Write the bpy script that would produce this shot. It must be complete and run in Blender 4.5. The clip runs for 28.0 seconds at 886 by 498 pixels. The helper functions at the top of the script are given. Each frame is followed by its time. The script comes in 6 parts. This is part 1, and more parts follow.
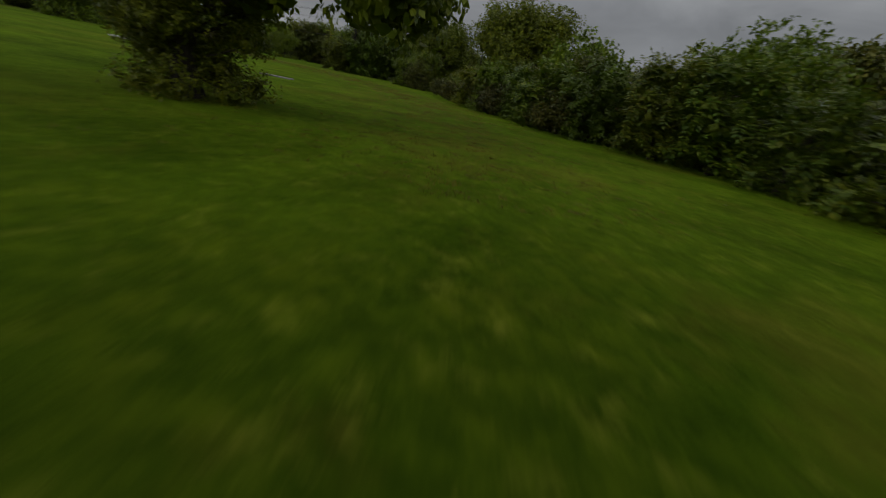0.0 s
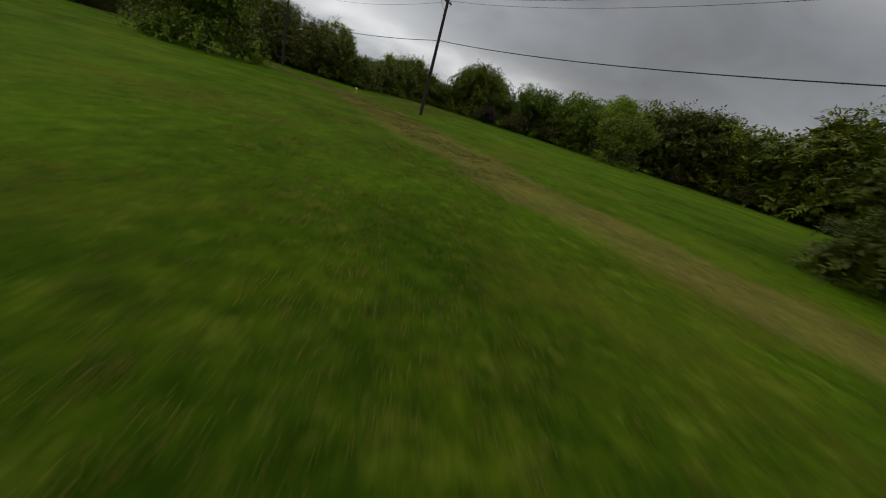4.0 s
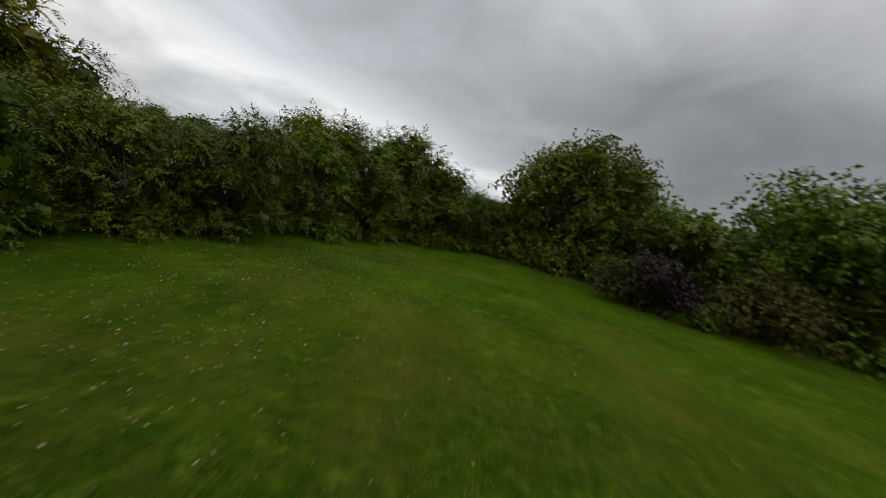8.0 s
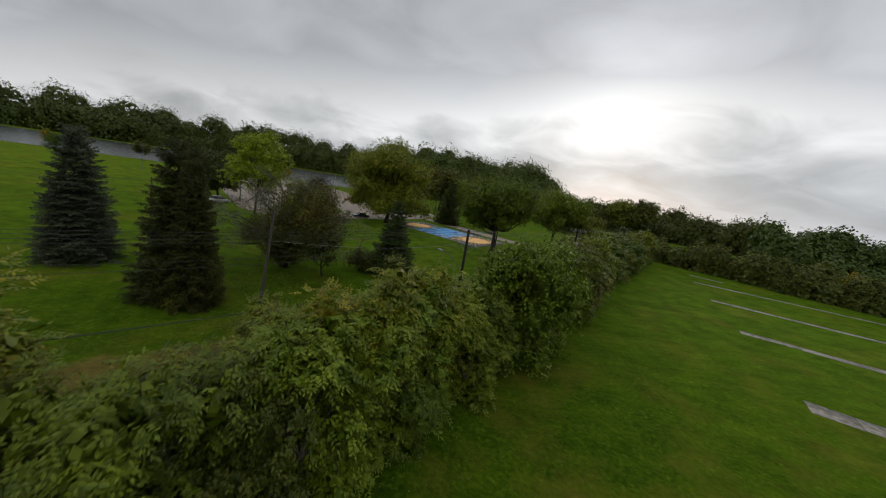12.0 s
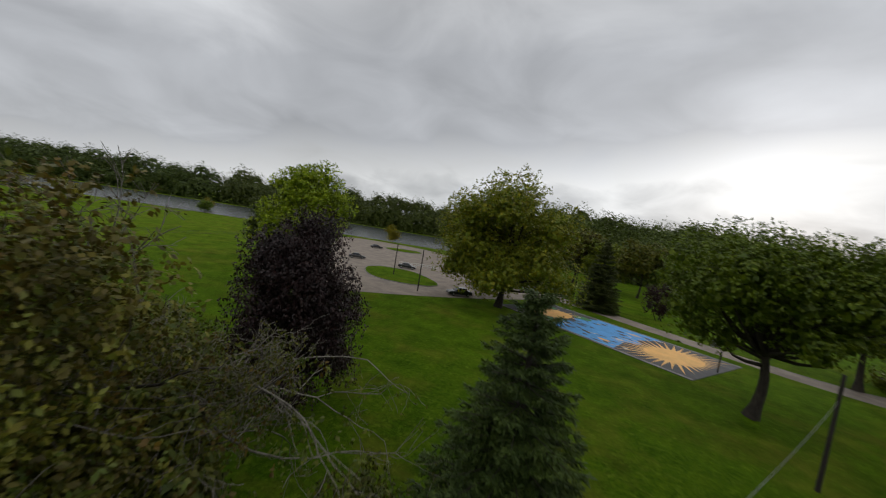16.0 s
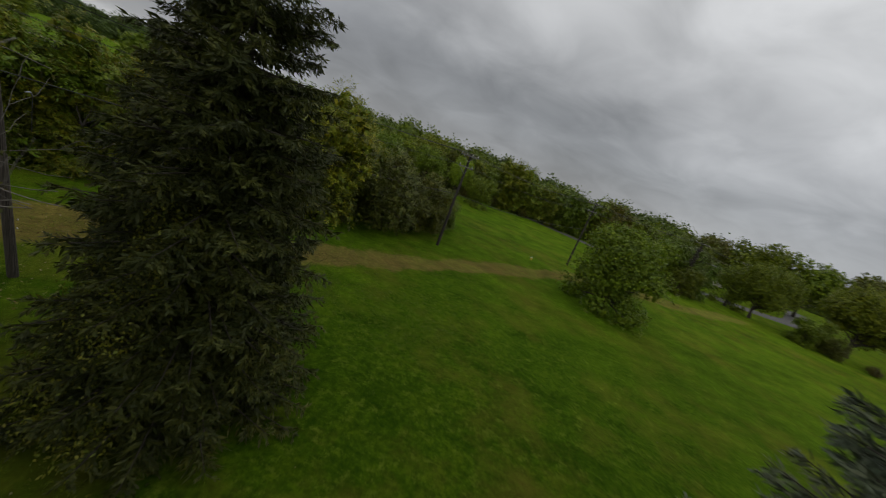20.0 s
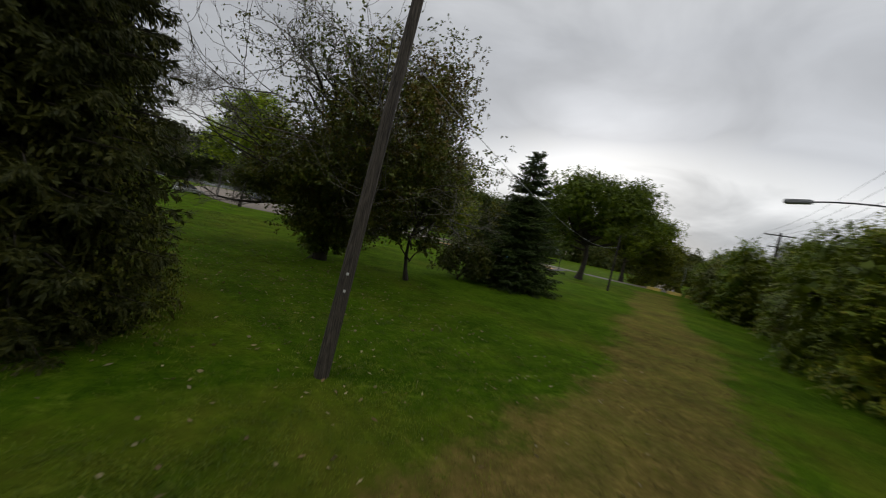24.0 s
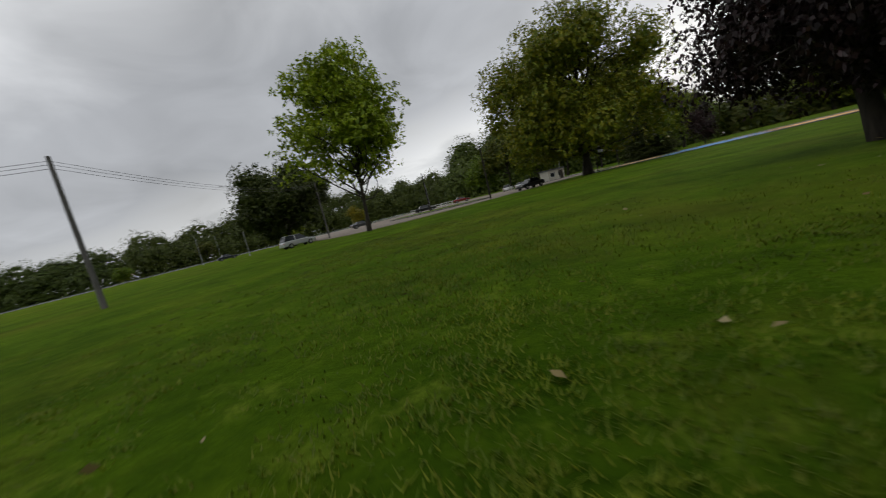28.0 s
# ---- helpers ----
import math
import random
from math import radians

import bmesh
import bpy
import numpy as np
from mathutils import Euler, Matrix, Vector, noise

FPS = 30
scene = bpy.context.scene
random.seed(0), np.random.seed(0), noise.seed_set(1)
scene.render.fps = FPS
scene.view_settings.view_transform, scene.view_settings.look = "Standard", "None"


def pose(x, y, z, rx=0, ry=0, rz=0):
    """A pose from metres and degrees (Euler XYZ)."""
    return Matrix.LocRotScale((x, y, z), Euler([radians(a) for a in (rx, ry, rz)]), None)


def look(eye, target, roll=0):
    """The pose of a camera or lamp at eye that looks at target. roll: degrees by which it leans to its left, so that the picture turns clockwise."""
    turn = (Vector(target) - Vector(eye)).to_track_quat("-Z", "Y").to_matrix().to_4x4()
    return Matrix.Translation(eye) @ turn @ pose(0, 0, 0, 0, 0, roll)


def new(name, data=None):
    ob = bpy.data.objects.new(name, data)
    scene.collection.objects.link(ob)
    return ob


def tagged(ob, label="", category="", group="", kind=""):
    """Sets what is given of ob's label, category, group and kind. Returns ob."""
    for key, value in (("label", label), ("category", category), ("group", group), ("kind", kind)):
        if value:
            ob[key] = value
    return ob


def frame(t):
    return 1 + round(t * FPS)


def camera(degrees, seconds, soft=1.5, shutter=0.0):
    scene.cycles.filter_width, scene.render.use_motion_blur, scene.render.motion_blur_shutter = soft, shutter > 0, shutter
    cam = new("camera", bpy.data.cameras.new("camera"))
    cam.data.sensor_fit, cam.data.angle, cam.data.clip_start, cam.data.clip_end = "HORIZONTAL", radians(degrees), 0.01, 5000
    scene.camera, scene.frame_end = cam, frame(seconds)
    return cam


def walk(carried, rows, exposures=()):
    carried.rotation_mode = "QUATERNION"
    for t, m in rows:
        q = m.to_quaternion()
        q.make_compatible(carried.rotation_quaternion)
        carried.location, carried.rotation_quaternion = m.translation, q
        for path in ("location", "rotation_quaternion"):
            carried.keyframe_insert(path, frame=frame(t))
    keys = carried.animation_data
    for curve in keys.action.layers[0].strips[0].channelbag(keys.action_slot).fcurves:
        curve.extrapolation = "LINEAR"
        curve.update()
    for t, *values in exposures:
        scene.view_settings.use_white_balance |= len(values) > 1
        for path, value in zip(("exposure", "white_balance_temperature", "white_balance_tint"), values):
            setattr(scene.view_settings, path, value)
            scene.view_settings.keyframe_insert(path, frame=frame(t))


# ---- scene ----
cam = camera(103.1, 28.0, soft=1.05, shutter=0.2)

PATH = [
    (0.0, -128.92, -10.32, 1.63, 64.84, -10.35, -142.03),
    (0.5, -123.37, -18.89, 1.43, 65.75, -12.65, -131.58),
    (1.0, -117.22, -26.84, 1.30, 66.53, -15.87, -121.15),
    (1.5, -109.43, -33.31, 1.91, 66.55, -17.37, -113.95),
    (2.0, -101.53, -38.17, 2.30, 66.41, -17.96, -109.33),
    (2.5, -92.72, -41.75, 2.45, 65.80, -18.67, -105.28),
    (3.0, -84.26, -44.64, 1.84, 65.93, -18.77, -100.45),
    (3.5, -75.76, -47.02, 1.79, 65.91, -18.36, -94.29),
    (5.5, -43.01, -45.20, 1.92, 70.83, -10.84, -93.43),
    (6.0, -36.56, -43.85, 1.84, 73.58, -4.91, -107.76),
    (6.5, -29.94, -44.05, 1.49, 75.65, -1.27, -118.58),
    (7.0, -23.17, -45.81, 1.77, 78.44, -1.75, -115.37),
    (7.5, -17.88, -48.53, 1.98, 81.40, -6.66, -102.06),
    (8.0, -12.29, -49.76, 3.30, 82.81, -12.85, -85.21),
    (8.5, -6.84, -51.15, 4.69, 81.75, -17.20, -68.94),
    (9.0, -1.63, -52.12, 7.33, 80.27, -19.47, -54.42),
    (9.5, 3.22, -52.09, 9.80, 77.99, -19.85, -41.47),
    (10.0, 7.41, -50.38, 11.56, 76.34, -18.13, -29.15),
    (10.5, 10.49, -46.30, 12.86, 76.14, -16.32, -17.25),
    (11.0, 12.96, -40.63, 13.53, 76.62, -14.75, -8.09),
    (11.5, 14.39, -35.19, 14.08, 77.75, -12.13, -2.51),
    (12.0, 13.83, -30.06, 14.26, 78.88, -9.22, -1.06),
    (12.5, 13.05, -24.87, 14.62, 79.85, -5.74, -1.17),
    (14.5, 10.73, -7.42, 14.47, 81.95, -2.77, 1.16),
    (15.0, 10.42, -2.02, 13.73, 82.79, -4.19, 4.39),
    (15.5, 10.07, 2.55, 12.75, 84.36, -6.10, 9.40),
    (16.0, 9.49, 7.95, 11.85, 86.62, -9.33, 18.12),
    (16.5, 8.00, 12.64, 11.73, 89.51, -15.32, 34.31),
    (17.0, 5.01, 16.09, 11.07, 89.44, -21.04, 60.37),
    (17.5, 1.27, 18.03, 10.60, 85.03, -23.38, 93.52),
    (18.0, -2.47, 18.21, 11.05, 81.85, -24.09, 115.37),
    (18.5, -6.37, 17.16, 11.17, 80.32, -22.34, 126.79),
    (19.0, -10.57, 15.48, 10.88, 75.39, -27.15, 153.25),
    (19.5, -13.26, 13.47, 10.43, 73.70, -24.30, 174.14),
    (20.0, -14.67, 10.15, 9.52, 74.63, -20.42, -172.10),
    (20.5, -15.90, 5.34, 8.48, 76.57, -17.83, -156.07),
    (22.5, -9.45, -9.79, 3.05, 87.94, -14.13, -72.23),
    (23.0, -5.70, -10.24, 3.14, 86.97, -15.98, -49.66),
    (23.5, -1.62, -10.33, 3.63, 85.72, -12.67, -24.33),
    (24.0, 1.17, -6.98, 3.39, 86.59, -12.06, -4.90),
    (24.5, 1.95, -3.0, 3.02, 86.8, -12.8, 14.45),
    (25.0, 0.88, 0.31, 2.31, 88.06, -13.83, 28.80),
    (25.5, -0.60, 3.37, 1.61, 89.13, -12.97, 43.14),
    (26.0, -4.26, 7.09, 1.37, 89.50, -9.84, 51.29),
    (26.5, -6.88, 9.33, 1.36, 89.50, -4.13, 50.27),
    (27.0, -9.65, 11.44, 1.04, 89.09, 3.62, 40.19),
    (27.5, -12.09, 13.22, 1.09, 86.29, 9.71, 24.58),
    (28.0, -13.86, 15.12, 1.02, 82.53, 13.68, 6.00),
]

EXPOSURES = [(0.0, -0.3), (1.5, -0.3), (3.5, -0.15), (6.0, -0.08), (7.0, 0.15), (8.0, 0.12), (9.0, 0.05), (21.0, 0.05), (22.5, 0.12), (24.5, 0.02), (25.5, -0.15), (26.0, -0.18), (27.0, -0.1), (28.0, 0.0)]
walk(cam, [(t, pose(x, y, z, rx, ry, rz)) for t, x, y, z, rx, ry, rz in PATH], EXPOSURES)


# ---- world: heavy overcast, bright where the sun stands behind the cloud ----
SUN_WAY = Vector((0.44, 0.88, 0.165)).normalized()
world = bpy.data.worlds.new("overcast_sky")
scene.world = world
world.use_nodes = True
wn, wl = world.node_tree.nodes, world.node_tree.links
wn.clear()


def wnode(kind, **inputs):
    n = wn.new(kind)
    for k, v in inputs.items():
        n.inputs[k.replace("_", " ")].default_value = v
    return n


def wmath(op, a, b):
    n = wn.new("ShaderNodeMath")
    n.operation = op
    for k, v in enumerate((a, b)):
        if isinstance(v, (int, float)):
            n.inputs[k].default_value = v
        else:
            wl.new(v, n.inputs[k])
    return n.outputs[0]


coord = wn.new("ShaderNodeTexCoord")
split = wn.new("ShaderNodeSeparateXYZ")
wl.new(coord.outputs["Generated"], split.inputs[0])
lift = wmath("ADD", wmath("MAXIMUM", split.outputs[2], 0.0), 0.30)
flat = wn.new("ShaderNodeCombineXYZ")
wl.new(wmath("DIVIDE", split.outputs[0], lift), flat.inputs[0])
wl.new(wmath("DIVIDE", split.outputs[1], lift), flat.inputs[1])
big = wnode("ShaderNodeTexNoise", Scale=0.75, Detail=3.0, Roughness=0.42, Distortion=0.3)
fine = wnode("ShaderNodeTexNoise", Scale=2.4, Detail=5.0, Roughness=0.5, Distortion=0.6)
wl.new(flat.outputs[0], big.inputs["Vector"])
wl.new(flat.outputs[0], fine.inputs["Vector"])
cover = wmath("ADD", wmath("MULTIPLY", big.outputs["Fac"], 0.6), wmath("MULTIPLY", fine.outputs["Fac"], 0.4))


def wdot(way):
    n = wn.new("ShaderNodeVectorMath")
    n.operation = "DOT_PRODUCT"
    n.inputs[1].default_value = way
    wl.new(coord.outputs["Generated"], n.inputs[0])
    return n.outputs["Value"]


# the cloud deck ends in a ragged edge, low in the north-east, with a bright gap below it
edge = wmath("SUBTRACT", split.outputs[2], wmath("MULTIPLY", wdot((0.57, 0.82, 0.0)), 0.20))
edge = wmath("ADD", edge, wmath("MULTIPLY", wmath("SUBTRACT", cover, 0.5), 0.42))
ramp = wn.new("ShaderNodeValToRGB")
DECK = [(0.0, (0.36, 0.385, 0.42)), (0.14, (0.36, 0.385, 0.42)), (0.20, (0.50, 0.515, 0.535)), (0.26, (0.62, 0.63, 0.64)), (0.35, (0.37, 0.382, 0.405)), (0.50, (0.36, 0.372, 0.395)), (0.68, (0.56, 0.57, 0.585)), (1.0, (0.84, 0.845, 0.85))]
for k, (place, tone) in enumerate(DECK):
    el = ramp.color_ramp.elements[0] if k == 0 else ramp.color_ramp.elements[-1] if k == len(DECK) - 1 else ramp.color_ramp.elements.new(place)
    el.position, el.color = place, (*tone, 1)
wl.new(wmath("ADD", wmath("MULTIPLY", edge, 0.8), 0.25), ramp.inputs[0])
near_sun = wmath("MAXIMUM", wdot(SUN_WAY), 0.0)
glow = wmath("ADD", wmath("MULTIPLY", wmath("POWER", near_sun, 60.0), 0.55), wmath("MULTIPLY", wmath("POWER", near_sun, 7.0), 0.32))
# the deck is thickest in the east and south-east
thick_deck = wmath("POWER", wmath("MAXIMUM", wdot(Vector((0.91, -0.40, 0.06)).normalized()), 0.0), 5.0)
south_deck = wmath("MULTIPLY", wmath("POWER", wmath("MAXIMUM", wdot(Vector((0.17, -0.98, 0.05)).normalized()), 0.0), 5.0), 0.7)
thick_deck = wmath("MAXIMUM", thick_deck, south_deck)
above = wn.new("ShaderNodeMapRange")
above.interpolation_type = "SMOOTHSTEP"
above.inputs["From Min"].default_value, above.inputs["From Max"].default_value = -0.02, 0.09
wl.new(edge, above.inputs["Value"])
dull = wmath("MULTIPLY", wmath("MULTIPLY", thick_deck, above.outputs[0]), 0.50)
mottle = wmath("ADD", wmath("MULTIPLY", cover, 2.0), 0.06)
# and thinnest high in the north-west and east
thin_deck = wmath("MULTIPLY", wmath("POWER", wmath("MAXIMUM", wdot(Vector((-0.55, 0.45, 0.66)).normalized()), 0.0), 3.0), 0.13)
thin_deck = wmath("ADD", thin_deck, wmath("MULTIPLY", wmath("POWER", wmath("MAXIMUM", wdot(Vector((0.78, 0.22, 0.58)).normalized()), 0.0), 6.0), 0.32))
gain = wmath("MULTIPLY", wmath("SUBTRACT", wmath("ADD", thin_deck, wmath("ADD", 1.0, glow)), dull), mottle)
lit = wn.new("ShaderNodeVectorMath")
lit.operation = "SCALE"
wl.new(ramp.outputs[0], lit.inputs[0])
wl.new(gain, lit.inputs["Scale"])
nishita = wn.new("ShaderNodeTexSky")
nishita.sky_type, nishita.sun_disc = "NISHITA", False
nishita.sun_elevation, nishita.sun_rotation = math.asin(SUN_WAY.z), math.atan2(SUN_WAY.x, SUN_WAY.y)
clear_sky = wn.new("ShaderNodeVectorMath")
clear_sky.operation = "SCALE"
clear_sky.inputs["Scale"].default_value = 0.08
wl.new(nishita.outputs[0], clear_sky.inputs[0])
blend = wn.new("ShaderNodeMix")
blend.data_type = "RGBA"
blend.inputs["Factor"].default_value = 0.95
wl.new(clear_sky.outputs[0], blend.inputs["A"])
wl.new(lit.outputs[0], blend.inputs["B"])
backing = wnode("ShaderNodeBackground", Strength=1.0)
wl.new(blend.outputs["Result"], backing.inputs["Color"])
wl.new(backing.outputs[0], wn.new("ShaderNodeOutputWorld").inputs["Surface"])

sun = new("sun", bpy.data.lights.new("sun", "SUN"))
sun.data.energy, sun.data.angle, sun.data.color = 0.5, radians(25), (1.0, 0.97, 0.92)
sun.matrix_world = look(SUN_WAY * 100, (0, 0, 0))


# ---- materials ----
def noise_chain(nt, scale, detail, stretch=(1, 1, 1), rough=0.6, source="Object"):
    tc, mp, nz = nt.nodes.new("ShaderNodeTexCoord"), nt.nodes.new("ShaderNodeMapping"), nt.nodes.new("ShaderNodeTexNoise")
    mp.inputs["Scale"].default_value = stretch
    nz.inputs["Scale"].default_value, nz.inputs["Detail"].default_value, nz.inputs["Roughness"].default_value = scale, detail, rough
    nt.links.new(tc.outputs[source], mp.inputs["Vector"])
    nt.links.new(mp.outputs[0], nz.inputs["Vector"])
    return nz.outputs["Fac"]


def ramp_of(nt, fac, stops):
    r = nt.nodes.new("ShaderNodeValToRGB")
    els = r.color_ramp.elements
    els[0].position, els[0].color = stops[0][0], (*stops[0][1], 1)
    els[1].position, els[1].color = stops[-1][0], (*stops[-1][1], 1)
    for p, c in stops[1:-1]:
        els.new(p).color = (*c, 1)
    nt.links.new(fac, r.inputs[0])
    return r.outputs[0]


def mixed(nt, fac, a, b, mode="MIX"):
    m = nt.nodes.new("ShaderNodeMix")
    m.data_type, m.blend_type = "RGBA", mode
    for key, v in (("Factor", fac), ("A", a), ("B", b)):
        if isinstance(v, (int, float)):
            m.inputs[key].default_value = v
        elif isinstance(v, tuple):
            m.inputs[key].default_value = (*v, 1)
        else:
            nt.links.new(v, m.inputs[key])
    return m.outputs["Result"]


def blank(name):
    m = bpy.data.materials.new(name)
    m.use_nodes = True
    return m, m.node_tree, m.node_tree.nodes["Principled BSDF"]


def rough_mat(name, dark, light, scale=6.0, rough=0.8, metal=0.0, bump=0.3, stretch=(1, 1, 1), stain=0.35, bump_scale=None, source="Object"):
    """A surface with grain and larger stains."""
    m, nt, p = blank(name)
    grain = noise_chain(nt, scale, 8.0, stretch, source=source)
    patch = noise_chain(nt, scale * 0.12, 4.0, stretch, source=source)
    c = ramp_of(nt, grain, [(0.3, dark), (0.7, light)])
    shade = ramp_of(nt, patch, [(0.35, (1 - stain,) * 3), (0.65, (1, 1, 1))])
    nt.links.new(mixed(nt, 1.0, c, shade, "MULTIPLY"), p.inputs["Base Color"])
    p.inputs["Roughness"].default_value, p.inputs["Metallic"].default_value = rough, metal
    if bump:
        b = nt.nodes.new("ShaderNodeBump")
        b.inputs["Strength"].default_value, b.inputs["Distance"].default_value = bump, 0.02
        nt.links.new(noise_chain(nt, bump_scale or scale * 3, 6.0, stretch, source=source), b.inputs["Height"])
        nt.links.new(b.outputs[0], p.inputs["Normal"])
    return m


def leaf_mat(name, colours, rough=0.5, see=0.22):
    """Leaves: each leaf a shade of its own, light passing through."""
    m, nt, p = blank(name)
    geo, info = nt.nodes.new("ShaderNodeNewGeometry"), nt.nodes.new("ShaderNodeObjectInfo")
    n = len(colours)
    c = ramp_of(nt, geo.outputs["Random Per Island"], [((k + 0.5) / n, col) for k, col in enumerate(colours)])
    c = mixed(nt, 0.4, c, tuple(sum(col[k] for col in colours) / n for k in range(3)))
    big_patch = noise_chain(nt, 0.9, 3.0)
    c = mixed(nt, 1.0, c, ramp_of(nt, big_patch, [(0.34, (0.52, 0.57, 0.52)), (0.66, (1.26, 1.22, 1.0))]), "MULTIPLY")
    c = mixed(nt, 1.0, c, ramp_of(nt, info.outputs["Random"], [(0.0, (0.72, 0.80, 0.78)), (0.28, (1.12, 0.90, 0.8)), (0.5, (1.0, 1.0, 1.0)), (0.75, (0.86, 0.97, 0.85)), (1.0, (1.26, 1.12, 0.8))]), "MULTIPLY")
    nt.links.new(c, p.inputs["Base Color"])
    p.inputs["Roughness"].default_value = rough
    p.inputs["Specular IOR Level"].default_value = 0.26
    tr, mx = nt.nodes.new("ShaderNodeBsdfTranslucent"), nt.nodes.new("ShaderNodeMixShader")
    nt.links.new(c, tr.inputs["Color"])
    mx.inputs[0].default_value = see
    nt.links.new(p.outputs[0], mx.inputs[1])
    nt.links.new(tr.outputs[0], mx.inputs[2])
    nt.links.new(mx.outputs[0], nt.nodes["Material Output"].inputs["Surface"])
    return m


def paint(name, colour, rough=0.4, metal=0.0, coat=0.0):
    m, nt, p = blank(name)
    g = noise_chain(nt, 9.0, 5.0)
    lo = tuple(v * 0.86 for v in colour)
    nt.links.new(ramp_of(nt, g, [(0.3, lo), (0.7, colour)]), p.inputs["Base Color"])
    p.inputs["Roughness"].default_value, p.inputs["Metallic"].default_value, p.inputs["Coat Weight"].default_value = rough, metal, coat
    return m


GREENS = [(0.30, (0.012, 0.028, 0.0018)), (0.48, (0.027, 0.052, 0.0028)), (0.66, (0.053, 0.086, 0.0045))]


def grass_colour(nt):
    """Mown grass: blade grain, clumps, broad yellowish and dark patches."""
    base = ramp_of(nt, noise_chain(nt, 3.2, 9.0, source="Object", rough=0.72), GREENS)
    clump = ramp_of(nt, noise_chain(nt, 0.55, 6.0, rough=0.6), [(0.33, (0.62, 0.72, 0.6)), (0.5, (1, 1, 1)), (0.7, (1.3, 1.12, 1.1))])
    c = mixed(nt, 1.0, base, clump, "MULTIPLY")
    broad = ramp_of(nt, noise_chain(nt, 0.035, 4.0), [(0.35, (0.8, 0.85, 0.85)), (0.65, (1.15, 1.1, 0.95))])
    c = mixed(nt, 1.0, c, broad, "MULTIPLY")
    fleck = ramp_of(nt, noise_chain(nt, 1.7, 10.0, rough=0.8), [(0.53, (0, 0, 0)), (0.68, (0.6, 0.6, 0.6))])
    c = mixed(nt, fleck, c, (0.150, 0.178, 0.020))
    dry = ramp_of(nt, noise_chain(nt, 0.12, 7.0, rough=0.7), [(0.49, (0, 0, 0)), (0.67, (0.7, 0.7, 0.7))])
    c = mixed(nt, dry, c, (0.092, 0.072, 0.012))
    # faint mowing lines
    tc, mp, nz = nt.nodes.new("ShaderNodeTexCoord"), nt.nodes.new("ShaderNodeMapping"), nt.nodes.new("ShaderNodeTexNoise")
    mp.inputs["Rotation"].default_value, mp.inputs["Scale"].default_value = (0, 0, 0.85), (0.02, 0.9, 1)
    nz.inputs["Scale"].default_value, nz.inputs["Detail"].default_value = 1.0, 4.0
    nt.links.new(tc.outputs["Object"], mp.inputs["Vector"])
    nt.links.new(mp.outputs[0], nz.inputs["Vector"])
    c = mixed(nt, 1.0, c, ramp_of(nt, nz.outputs["Fac"], [(0.36, (0.90, 0.91, 0.9)), (0.64, (1.1, 1.09, 1.05))]), "MULTIPLY")
    # the western field is drier than the lawn in the park
    sx = nt.nodes.new("ShaderNodeSeparateXYZ")
    nt.links.new(tc.outputs["Object"], sx.inputs[0])
    drier = nt.nodes.new("ShaderNodeMapRange")
    drier.inputs["From Min"].default_value, drier.inputs["From Max"].default_value = -95.0, -25.0
    nt.links.new(sx.outputs[0], drier.inputs["Value"])
    return mixed(nt, 1.0, c, ramp_of(nt, drier.outputs[0], [(0.0, (1.13, 1.02, 1.0)), (1.0, (0.93, 1.03, 1.0))]), "MULTIPLY")


def finish_ground(nt, p, colour, bump=0.3):
    nt.links.new(colour, p.inputs["Base Color"])
    p.inputs["Roughness"].default_value = 1.0
    p.inputs["Specular IOR Level"].default_value = 0.02
    nt.links.new(ramp_of(nt, noise_chain(nt, 0.28, 8.0, rough=0.7), [(0.34, (0.18,) * 3), (0.5, (0.37,) * 3), (0.66, (0.60,) * 3)]), p.inputs["Sheen Weight"])
    p.inputs["Sheen Roughness"].default_value = 0.42
    p.inputs["Sheen Tint"].default_value = (0.30, 0.52, 0.02, 1)
    b = nt.nodes.new("ShaderNodeBump")
    b.inputs["Strength"].default_value, b.inputs["Distance"].default_value = bump, 0.09
    nt.links.new(noise_chain(nt, 9.0, 8.0, rough=0.7), b.inputs["Height"])
    nt.links.new(b.outputs[0], p.inputs["Normal"])


def grass_mat():
    m, nt, p = blank("mown_grass")
    finish_ground(nt, p, grass_colour(nt))
    return m


